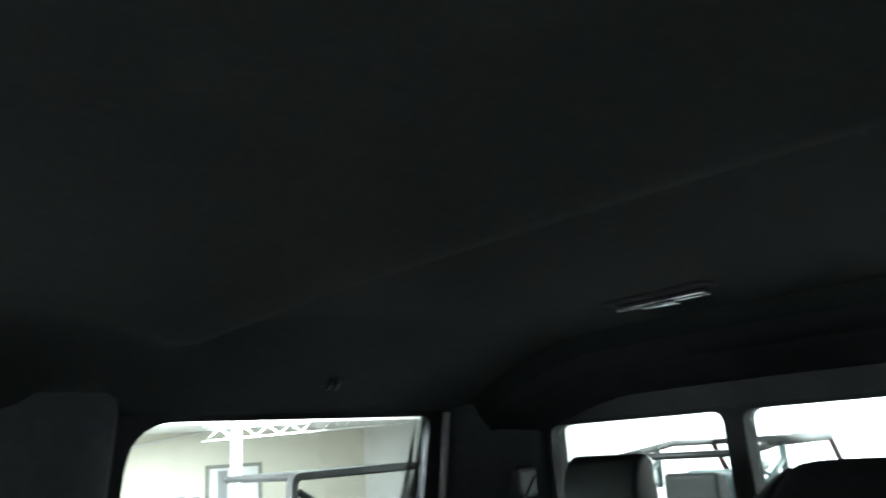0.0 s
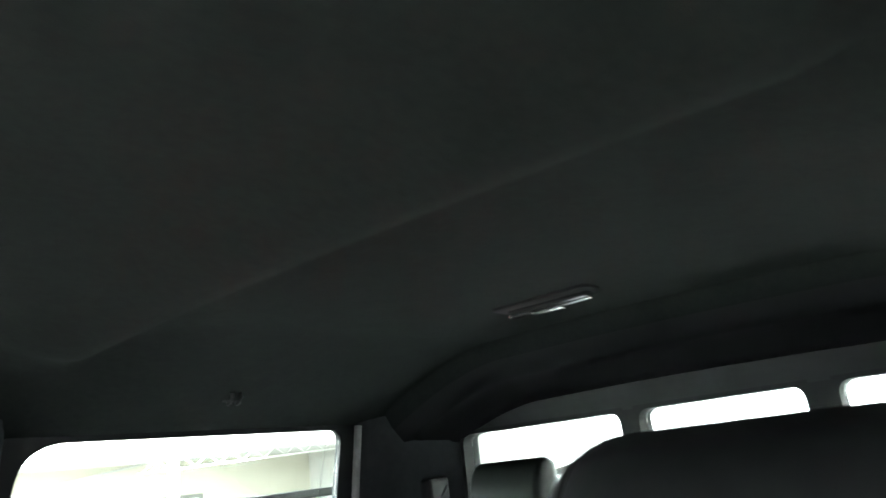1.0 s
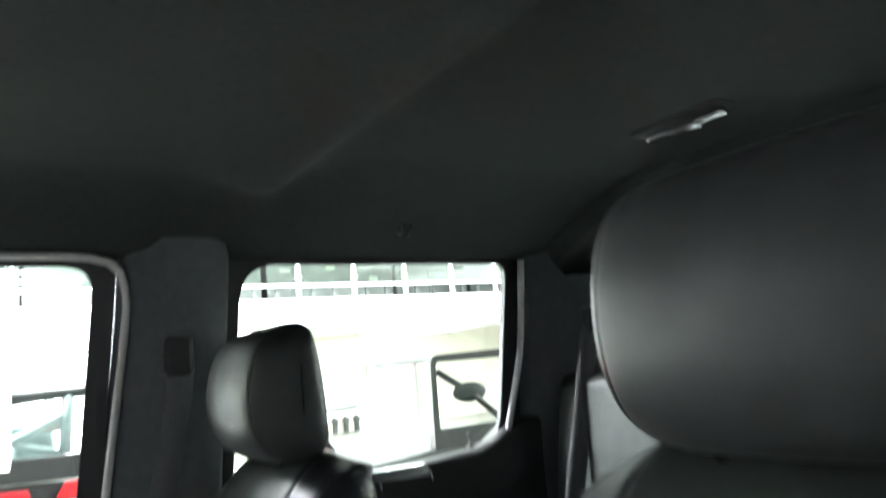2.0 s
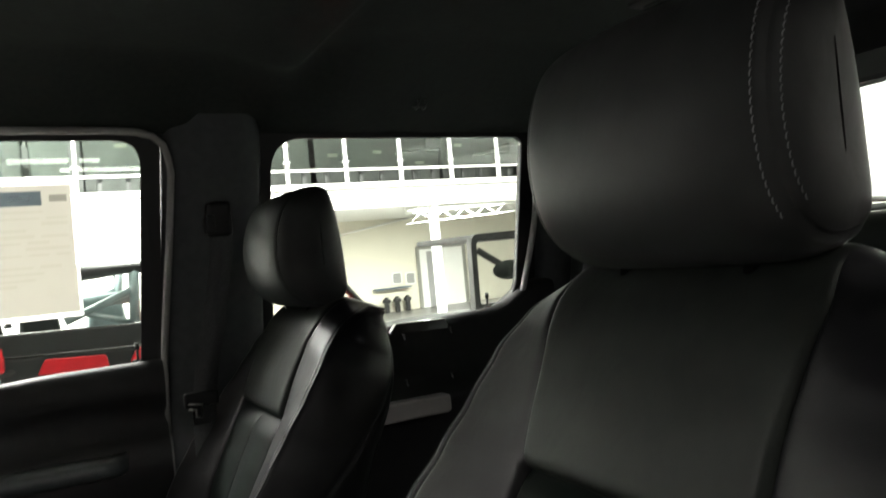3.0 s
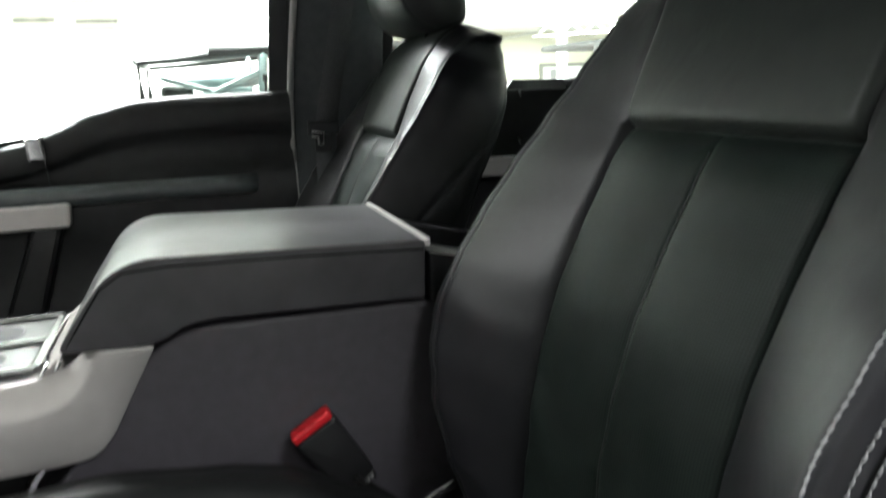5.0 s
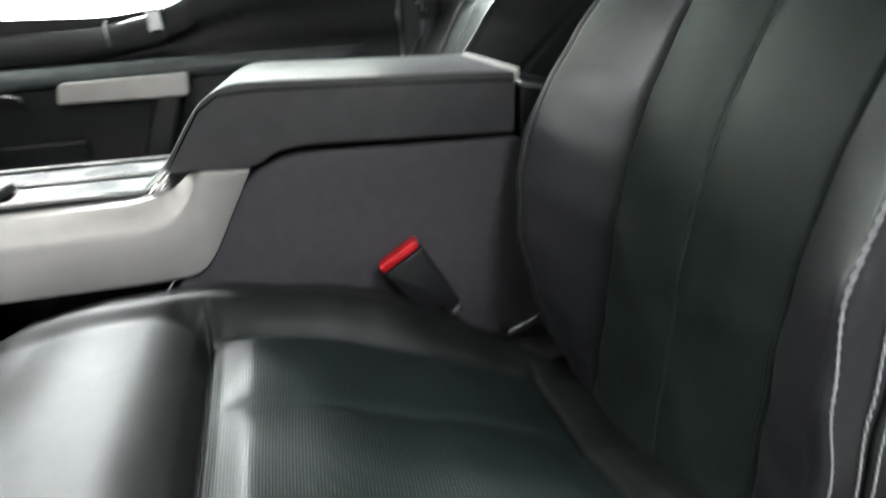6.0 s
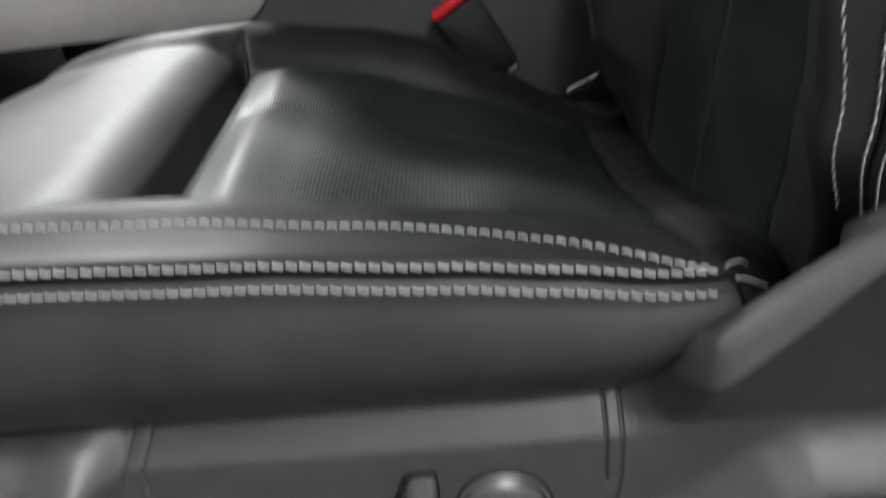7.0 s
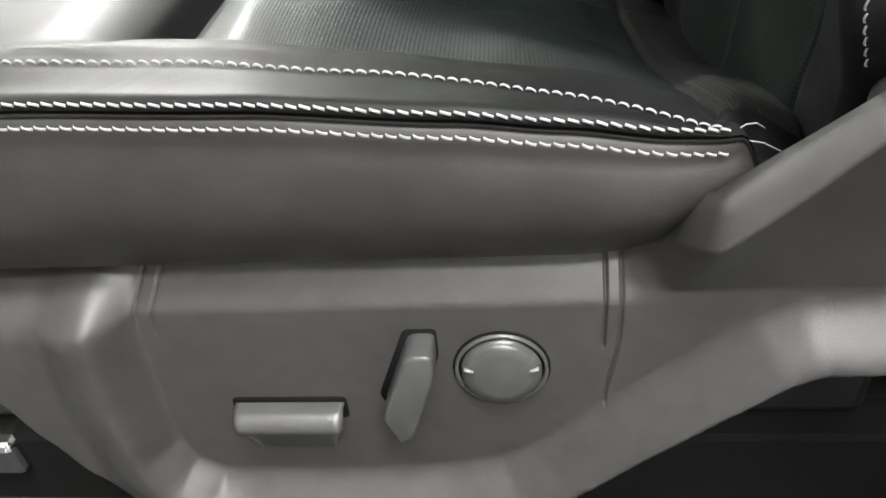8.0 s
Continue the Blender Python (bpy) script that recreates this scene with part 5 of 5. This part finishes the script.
def far_belt():
    e = thing("seat_belt", "dark grey seat belt hanging from the door pillar", "seat belt")
    e.location = (0.45, 1.40, 1.75)
    inv = Matrix.Translation((-0.45, -1.40, -1.75))
    pts = [(0.46, 1.395, 1.79), (0.455, 1.39, 1.72), (0.43, 1.385, 1.60), (0.40, 1.375, 1.48), (0.385, 1.37, 1.40), (0.38, 1.37, 1.0), (0.38, 1.37, 0.8)]
    rows = []
    for x, y, z in pts:
        rows.append([(x - 0.024, y, z), (x + 0.024, y - 0.004, z), (x + 0.024, y - 0.0055, z), (x - 0.024, y - 0.0015, z)])
    o = finish(grid_bm(rows, True), "webbing", BELT, e); o.matrix_parent_inverse = inv
    o = box("guide", (0.43, 0.485, 1.385, 1.41, 1.75, 1.83), PLASTIC_BLACK, e, 0.01); o.matrix_parent_inverse = inv
    o = box("anchor_cover", (0.425, 0.445, 1.375, 1.40, 1.76, 1.80), PLASTIC_BLACK, e, 0.004); o.matrix_parent_inverse = inv
    o = finish(prism_bm(rounded([(0.36, 1.362), (0.395, 1.362), (0.40, 1.405), (0.36, 1.405)], 0.004, 3), "y", 1.36, 1.366), "latch_plate", PLASTIC_BLACK, e, smooth=False); o.matrix_parent_inverse = inv
    o = finish(tube_bm([(0.352, 1.352, 1.409), (0.379, 1.352, 1.404), (0.376, 1.352, 1.378), (0.366, 1.352, 1.380), (0.366, 1.352, 1.395), (0.352, 1.352, 1.398)], 0.0026, 6), "tongue_loop", SILVER, e, "bright latch tongue"); o.matrix_parent_inverse = inv
    o = box("tongue_grip", (0.345, 0.415, 1.355, 1.37, 1.40, 1.43), PLASTIC_BLACK, e, 0.004); o.matrix_parent_inverse = inv


far_belt()


def rear_bench():
    e = thing("rear_bench", "black leather rear bench with head restraints", "car seat")
    e.location = (1.2, 0.7, 0.72)
    inv = Matrix.Translation((-1.2, -0.7, -0.72))

    def c(o):
        o.matrix_parent_inverse = inv
        return o
    c(finish(prism_bm(rounded([(0.92, 0.95), (0.90, 1.10), (1.02, 1.13), (1.38, 1.06), (1.40, 0.95)], 0.04), "y", -0.02, 1.40, 0.03, 3), "cushion", LEATHER, e))
    for a, b in ((-0.02, 0.44), (0.45, 0.93), (0.94, 1.40)):
        c(finish(prism_bm(rounded([(1.30, 1.02), (1.42, 1.66), (1.50, 1.68), (1.55, 1.62), (1.50, 1.0)], 0.03), "y", a, b, 0.03, 3), "backrest", LEATHER, e))
    for yc in (1.02, 0.22):
        h = c(finish(prism_bm(rounded([(1.385, 1.70), (1.37, 1.80), (1.40, 1.86), (1.46, 1.86), (1.47, 1.70)], 0.03), "y", yc - 0.088, yc + 0.088, 0.034, 6), "headrest", LEATHER, e, "black leather head restraint"))
        c(finish(prism_bm(rounded([(1.465, 1.70), (1.455, 1.855), (1.48, 1.85), (1.49, 1.70)], 0.01), "y", yc - 0.075, yc + 0.075, 0.012, 3), "headrest_shell", PLASTIC_BLACK, e, "grey plastic headrest back"))
        for s in (-0.04, 0.04):
            c(finish(tube_bm([(1.45, yc + s, 1.60), (1.45, yc + s, 1.72)], 0.006, 8), "headrest_post", CHROME, e))


rear_bench()


def rear_belt():
    e = thing("seat_belt", "grey seat belt at the rear cab corner", "seat belt")
    e.location = (1.5, 1.36, 1.75)
    inv = Matrix.Translation((-1.5, -1.36, -1.75))
    rows = [[(x - 0.02, y + 0.012, z), (x + 0.02, y - 0.012, z), (x + 0.02, y - 0.0135, z), (x - 0.02, y + 0.0105, z)] for x, y, z in ((1.50, 1.30, 1.82), (1.455, 1.30, 1.775), (1.405, 1.295, 1.60), (1.335, 1.29, 1.385), (1.28, 1.28, 1.1))]
    o = finish(grid_bm(rows, True), "webbing", BELT, e); o.matrix_parent_inverse = inv
    o = box("guide", (1.455, 1.53, 1.29, 1.325, 1.77, 1.84), PLASTIC_BLACK, e, 0.01); o.matrix_parent_inverse = inv


rear_belt()


def dome_lamp():
    e = thing("dome_lamp", "slim clear dome lamp set in the headliner", "lamp")
    e.location = (1.17, 0.725, 2.119)
    finish(prism_bm(rounded([(-0.02, -0.10), (0.042, -0.10), (0.042, 0.10), (-0.02, 0.10)], 0.02, 6), "z", -0.002, 0.012, 0.002), "bezel", RUBBER, e)
    finish(prism_bm(rounded([(0.012, -0.085), (0.036, -0.085), (0.036, 0.085), (0.012, 0.085)], 0.01, 5), "z", -0.014, -0.001, 0.003, 2), "lens", CHROME, e, "clear ribbed lens")
    finish(prism_bm(rounded([(0.006, -0.03), (0.036, -0.03), (0.036, 0.03), (0.006, 0.03)], 0.006, 5), "z", -0.019, -0.012, 0.002, 2), "switch", CHROME, e)


dome_lamp()


def coat_hook():
    e = thing("coat_hook", "small black coat hook on the roof trim", "hook")
    e.location = (0.938, 1.325, 2.045)
    finish(prism_bm(rounded([(-0.018, -0.016), (0.018, -0.016), (0.018, 0.016), (-0.018, 0.016)], 0.006, 4), "y", -0.004, 0.02, 0.003), "plate", PLASTIC, e)
    for hx in (-0.010, 0.010):
        finish(tube_bm([(hx, -0.004, 0.013), (hx, -0.022, 0.008), (hx - 0.002, -0.029, -0.010), (hx - 0.004, -0.024, -0.020), (hx - 0.006, -0.016, -0.023)], 0.0038, 8), "prong", SWITCH, e, "grey hook prong")


coat_hook()


def window_sticker():
    e = thing("window_sticker", "large paper price sheet taped inside the window", "sticker")
    inv = Matrix.Translation((0, -1.49, -1.62))
    e.location = (0, 1.49, 1.62)

    def q(nm, x0, x1, z0, z1, material, d, lab=""):
        bm = bmesh.new()
        A = [(x0, z0), (x1, z0), (x1, z1), (x0, z1)]
        bm.faces.new([bm.verts.new((x, ys(z) + 0.012 - d, z)) for x, z in A])
        o = finish(bm, nm, material, e, lab, smooth=False)
        o.matrix_parent_inverse = inv
        return o
    q("sheet", -0.22, 0.174, 1.622, 1.885, PAPER, 0.0)
    for b in ((-0.225, 0.180, 1.612, 1.6215), (-0.225, 0.180, 1.8855, 1.895), (-0.225, -0.2205, 1.6215, 1.8855), (0.1745, 0.180, 1.6215, 1.8855)):
        q("margin", *b, SLEEVE, 0.0, "clear plastic sleeve edge")
    q("header_band", -0.22, 0.12, 1.845, 1.874, INKBLUE, 0.0010, "slate header band")
    q("print_bar", -0.10, -0.02, 1.652, 1.659, INK, 0.0012)
    q("print_bar", -0.215, -0.150, 1.735, 1.762, GREY_INK, 0.0012)
    q("print_bar", -0.215, -0.140, 1.655, 1.664, INK, 0.0012)
    q("print_bar", -0.09, -0.03, 1.640, 1.644, GREY_INK, 0.0012)
    q("badge", 0.134, 0.166, 1.852, 1.866, INK, 0.0012, "plain slate badge shape")
    for x0, x1 in ((-0.20, -0.10), (0.06, 0.10)):
        q("header_bar", x0, x1, 1.856, 1.864, PRINT, 0.0018)
    random.seed(11)
    for k in range(15):
        z = 1.83 - 0.0125 * k
        x = -0.205
        while x < 0.14:
            w = 0.03 + 0.09 * random.random()
            if random.random() < 0.62:
                q("print_bar", x, min(0.165, x + w), z, z + 0.004 + 0.003 * random.random(), PRINT, 0.0009)
            x += w + 0.012


window_sticker()


def dashboard():
    e = thing("dashboard", "dark dashboard end with a bright air vent trim", "dashboard")
    e.location = (-0.9, 0.7, 1.2)
    inv = Matrix.Translation((0.9, -0.7, -1.2))
    pr = rounded([(-1.4, 0.68), (-1.4, 1.36), (-0.75, 1.40), (-0.60, 1.36), (-0.58, 1.22), (-0.70, 1.10), (-0.85, 0.68)], [0.02, 0.03, 0.05, 0.04, 0.04, 0.04, 0.02], 5)
    o = finish(prism_bm(pr, "y", -0.06, 1.44, 0.02, 3), "dash_body", PLASTIC, e); o.matrix_parent_inverse = inv
    o = finish(prism_bm(rounded([(-0.605, 1.26), (-0.595, 1.34), (-0.575, 1.34), (-0.575, 1.26)], 0.005), "y", 1.22, 1.38, 0.004), "vent_trim", SILVER, e); o.matrix_parent_inverse = inv
    return e


dashboard()


# ---- beyond the far windows ----
def mezzanine():
    e = thing("mezzanine", "white steel mezzanine with a railing, dark storage behind", "mezzanine", kind="structure")
    Y = 11.0
    k = (Y + 0.228) / 7.228
    zz = lambda z: 1.65 + (z - 1.65) * k
    zb, zt = zz(2.215), zz(2.50)
    box("fascia", (-14, 16, Y, Y + 0.25, zb, zt), WHITE, e, 0.01)
    box("flange", (-14, 16, Y - 0.06, Y, zt - 0.10, zt - 0.02), STEEL, e, 0.01)
    box("deck", (-14, 16, Y + 0.25, 20, zt - 0.12, zt), WHITE, e)
    zr = zz(2.65)
    st = 0.653 * k
    x0 = 0.13 + (3.022 - 0.11) * k
    box("lower_rail", (-14, 16, Y + 0.08, Y + 0.12, zr - 0.018, zr + 0.018), STEEL, e)
    box("top_rail", (-14, 16, Y + 0.08, Y + 0.14, zr + 0.95, zr + 1.0), STEEL, e)
    box("back_screen", (-14, 16, Y + 2.2, Y + 2.3, zt, zt + 1.9), DARKBOX, e)
    for n in range(-14, 9):
        xx = x0 + n * st
        box("rail_post", (xx - 0.020, xx + 0.020, Y + 0.06, Y + 0.14, zt, zr + 1.0), STEEL, e)
        for zc in (zr + 0.12, zr + 0.62):
            for s in (-1, 1):
                box("glass_clip", (xx + s * 0.045 - 0.010, xx + s * 0.045 + 0.010, Y + 0.07, Y + 0.12, zc, zc + 0.03), STEEL, e)
        for f in (0.3, 0.68):
            box("toe_stud", (xx + st * f - 0.03, xx + st * f + 0.03, Y + 0.20, Y + 0.24, zt, zr - 0.02), DARKBOX, e)
        box("rail_glass", (xx + 0.07, xx + st - 0.07, Y + 0.09, Y + 0.098, zr + 0.04, zr + 0.94), GLASS, e)
    random.seed(4)
    for n in range(-20, 14):
        h = 0.5 + 0.8 * random.random()
        w = 0.35 + 0.25 * random.random()
        xx = x0 + n * 0.85
        crate = thing("storage_crate", "dark stored crate on the mezzanine", "crate", "stored crates")
        crate.location = (xx, Y + 1.0, zt)
        box("crate_body", (-w, w, -0.3, 0.3, 0, h), DARKBOX, crate, 0.03)
        box("crate_lid", (-w - 0.02, w + 0.02, -0.32, 0.32, h, h + 0.05), TEAL if n % 3 == 0 else DARKBOX, crate, 0.01)
        box("crate_tag", (-0.08, 0.10, -0.306, -0.301, h * 0.6, h * 0.6 + 0.06), PAPER, crate)
    # wall flush with the fascia on one part, open bay beyond it
    box("lower_wall", (-14, 2.2, Y + 0.02, Y + 0.2, 0, zb), WHITE, e)
    box("wall_joint", (-14, 2.2, Y - 0.004, Y + 0.02, 2.33, 2.345), WOOD, e)
    cx = 0.11 + (4.055 - 0.11) * k
    box("column", (cx - 0.05, cx + 0.05, Y + 0.02, Y + 0.22, 0, zb), STEEL, e, 0.01)


mezzanine()


def roof_truss():
    e = thing("steel_truss", "white steel truss below the mezzanine", "truss")
    e.location = (9.0, 15.0, 2.55)
    finish(tube_bm([(-1.4, 0, -0.14), (4.5, 0, 0.12)], 0.018, 8), "bottom_chord", STEEL, e)
    finish(tube_bm([(-1.4, 0, 0.11), (4.5, 0, 0.30)], 0.018, 8), "top_chord", STEEL, e)
    for k in range(9):
        a = -1.3 + k * 0.6
        finish(tube_bm([(a, 0, -0.21 + (a + 3.2) * 0.044), (a + 0.3, 0, 0.06 + (a + 3.2) * 0.033)], 0.010, 6), "web", STEEL, e)
        finish(tube_bm([(a + 0.3, 0, 0.06 + (a + 3.2) * 0.033), (a + 0.6, 0, -0.18 + (a + 3.2) * 0.044)], 0.010, 6), "web", STEEL, e)
    p = finish(tube_bm([(3.5, 19.9, 1.75), (10.5, 19.9, 2.9)], 0.03, 8), "conduit", STEEL)
    tagged(p, "sloping painted pipe on the back wall", "pipe")


roof_truss()


def back_door():
    e = thing("door_4", "grey framed glazed door in the back wall", "door", kind="structure")
    e.location = (11.1, 19.98, 0)
    for a, b in ((-0.85, -0.75), (-0.06, 0.04), (0.80, 0.92)):
        box("jamb", (a, b, -0.08, 0, 0, 1.82), WOOD, e, 0.005)
    box("lintel", (-0.85, 0.92, -0.081, 0, 1.82, 1.92), WOOD, e, 0.005)
    box("pane", (-0.75, -0.06, -0.05, -0.04, 0, 1.82), STEEL, e)
    box("leaf", (-0.50, -0.2, -0.07, -0.052, 0, 1.75), GREYWALL, e, 0.004)
    box("pane", (0.04, 0.80, -0.05, -0.04, 0, 1.82), WHITE, e)


back_door()


def wall_goods():
    for x0, x1, z0, z1 in ((9.36, 9.70, 0.82, 1.20), (9.82, 10.16, 0.78, 1.16)):
        e = thing("wall_picture", "small framed picture on the cream wall", "picture", "wall pictures")
        e.location = ((x0 + x1) / 2, 19.98, z0)
        w = (x1 - x0) / 2
        box("frame", (-w, w, -0.03, 0, 0, z1 - z0), STEEL, e, 0.004)
        box("print", (-w + 0.04, w - 0.04, -0.034, -0.03, 0.04, z1 - z0 - 0.04), GREYPRINT, e)
    e = thing("wall_shelf", "dark wall shelf with a row of small goods", "shelf")
    e.location = (9.4, 19.98, 0.70)
    box("board", (-0.7, 0.5, -0.25, 0, 0, 0.05), SLATE, e, 0.004)
    for k in range(3):
        g = thing("small_engine", "small dark toy-sized machine part on display", "machine part", "display goods")
        g.location = (9.0 + 0.35 * k, 19.7, 0.30)
        box("block", (-0.1, 0.1, -0.1, 0.1, 0.0, 0.12), POWDER, g, 0.03)
        box("foot", (-0.06, 0.06, -0.08, 0.08, -0.30, 0.0), POWDER, g, 0.02)
        box("cap", (-0.05, 0.05, -0.06, 0.06, 0.12, 0.18), POWDER, g, 0.02)


wall_goods()


def utility_vehicle(x, y):
    """Open side-by-side with a bed; seen across its flank."""
    e = thing("utility_vehicle", "red and black open utility vehicle with a roll cage", "vehicle")
    e.location = (x, y, 0)

    def t(nm, path, r, material=POWDER):
        return finish(tube_bm(path, r, 8), nm, material, e)
    # bed with rails
    finish(prism_bm(rounded([(-0.20, 0.95), (-0.18, 1.27), (1.10, 1.22), (1.10, 0.90)], 0.03), "y", -0.65, 0.65, 0.02, 2), "bed", POWDER, e, smooth=False)
    finish(prism_bm(rounded([(-0.20, 1.275), (-0.19, 1.42), (1.15, 1.38), (1.15, 1.23)], 0.03), "y", -0.68, -0.60, 0.015, 2), "bed_rail", POWDER, e, smooth=False)
    for a, b in ((0.02, 0.42), (0.56, 1.05)):
        finish(prism_bm(rounded([(a, 1.14), (a + 0.05, 1.235), (b, 1.215), (b + 0.02, 1.12)], 0.02), "y", -0.69, -0.655, 0.01, 2), "side_panel", RED, e, "glossy red panel", smooth=False)
    box("name_plate", (0.30, 0.72, -0.700, -0.694, 1.075, 1.125), STEEL, e, 0.004, "plain white name plate")
    box("tail_lamp", (-0.24, -0.15, -0.69, -0.60, 1.18, 1.34), RED, e, 0.02)
    box("lamp_frame", (-0.26, -0.21, -0.66, -0.55, 1.14, 1.40), STEEL, e, 0.01)
    # body and cab
    finish(prism_bm(rounded([(1.0, 0.55), (1.04, 1.22), (1.14, 1.20), (1.24, 0.98), (2.1, 0.94), (2.6, 1.00), (2.9, 0.82), (2.8, 0.55)], 0.05), "y", -0.68, 0.68, 0.03, 2), "body", RED, e, smooth=False)
    for b in (-0.62, 0.62):
        t("cage_tube", [(-0.17, b, 1.40), (-0.18, b, 1.71), (0.30, b, 1.74), (1.0, b, 1.80), (1.9, b, 1.78), (2.4, b, 1.15)], 0.032)
        t("cage_post", [(0.62, b, 1.40), (0.64, b, 1.78)], 0.035, TEAL)
        t("cage_brace", [(-0.05, b, 1.60), (0.62, b, 1.40)], 0.018, TEAL)
        t("cage_brace", [(0.20, b, 1.45), (0.62, b, 1.62)], 0.026, TEAL)
    t("roof_bar", [(0.28, -0.62, 1.77), (1.9, -0.62, 1.77)], 0.042)
    t("cross_tube", [(-0.18, -0.62, 1.71), (-0.18, 0.62, 1.71)], 0.03)
    t("cross_tube", [(1.9, -0.62, 1.78), (1.9, 0.62, 1.78)], 0.03)
    t("grab_bar", [(0.10, -0.45, 1.57), (0.62, -0.45, 1.57)], 0.045, TEAL)
    for a in (0.0, 0.42):
        finish(prism_bm(rounded([(a - 0.08, 1.28), (a - 0.06, 1.56), (a + 0.16, 1.54), (a + 0.20, 1.28)], 0.05), "y", -0.3, 0.2, 0.03, 2), "seat", TEAL if a else LEATHER, e, smooth=False)
    for a in (0.25, 2.2):
        for b in (-0.62, 0.62):
            rows = [[(a + r * math.cos(2 * math.pi * k / 28), b + d, 0.36 + r * math.sin(2 * math.pi * k / 28)) for k in range(28)] for r, d in ((0.05, -0.10), (0.18, -0.12), (0.20, -0.15), (0.34, -0.14), (0.36, -0.08), (0.36, 0.08), (0.34, 0.14), (0.20, 0.15), (0.05, 0.1))]
            finish(grid_bm(rows, True, cap=True), "wheel", RUBBER, e)
    return e


utility_vehicle(0.0, 5.7)
utility_vehicle(6.3, 3.4)


def enclosed_vehicle(x, y):
    """Cab of a second off-road vehicle, with a black window frame and a mirror."""
    e = thing("utility_vehicle", "black framed cab of an off-road vehicle", "vehicle")
    e.location = (x, y, 0)
    out = rounded([(0.0, 1.05), (0.02, 1.80), (1.9, 1.82), (2.2, 1.05)], [0.03, 0.09, 0.1, 0.03], 6)
    inn = rounded([(0.06, 1.20), (0.07, 1.75), (1.79, 1.77), (2.05, 1.20)], [0.03, 0.06, 0.08, 0.03], 6)
    bm = bmesh.new()
    LL = [[bm.verts.new((px, d, pz)) for px, pz in P] for P, d in ((out, 0.0), (inn, 0.0), (inn, 0.08), (out, 0.08))]
    for q in range(4):
        P, Q = LL[q], LL[(q + 1) % 4]
        for i in range(len(P)):
            k = (i + 1) % len(P)
            bm.faces.new((P[i], P[k], Q[k], Q[i]))
    finish(bm, "window_frame", POWDER, e, smooth=False)
    finish(prism_bm(rounded([(-0.9, 0.5), (-0.85, 1.0), (0.0, 1.06), (2.2, 1.06), (2.4, 0.5)], 0.08), "y", -0.02, 1.3, 0.04, 2), "body", POWDER, e, smooth=False)
    finish(tube_bm([(0.10, 0.04, 1.66), (0.40, -0.02, 1.45), (0.62, -0.05, 1.25)], 0.03, 8), "brace", POWDER, e)
    bm = bmesh.new()
    bmesh.ops.create_uvsphere(bm, u_segments=20, v_segments=12, radius=1.0, matrix=Matrix.Translation((0.38, 0.0, 1.47)) @ Matrix.Diagonal((0.17, 0.05, 0.085, 1)))
    finish(bm, "seat_back", LEATHER, e)
    box("roof", (0.12, 2.0, 0.10, 1.25, 1.74, 1.80), POWDER, e, 0.03)
    for a in (-0.4, 1.9):
        for b in (0.05, 1.2):
            rows = [[(a + r * math.cos(2 * math.pi * k / 28), b + d, 0.38 + r * math.sin(2 * math.pi * k / 28)) for k in range(28)] for r, d in ((0.05, -0.10), (0.2, -0.14), (0.36, -0.13), (0.38, -0.06), (0.38, 0.06), (0.36, 0.13), (0.05, 0.1))]
            finish(grid_bm(rows, True, cap=True), "wheel", RUBBER, e)


enclosed_vehicle(3.25, 5.0)
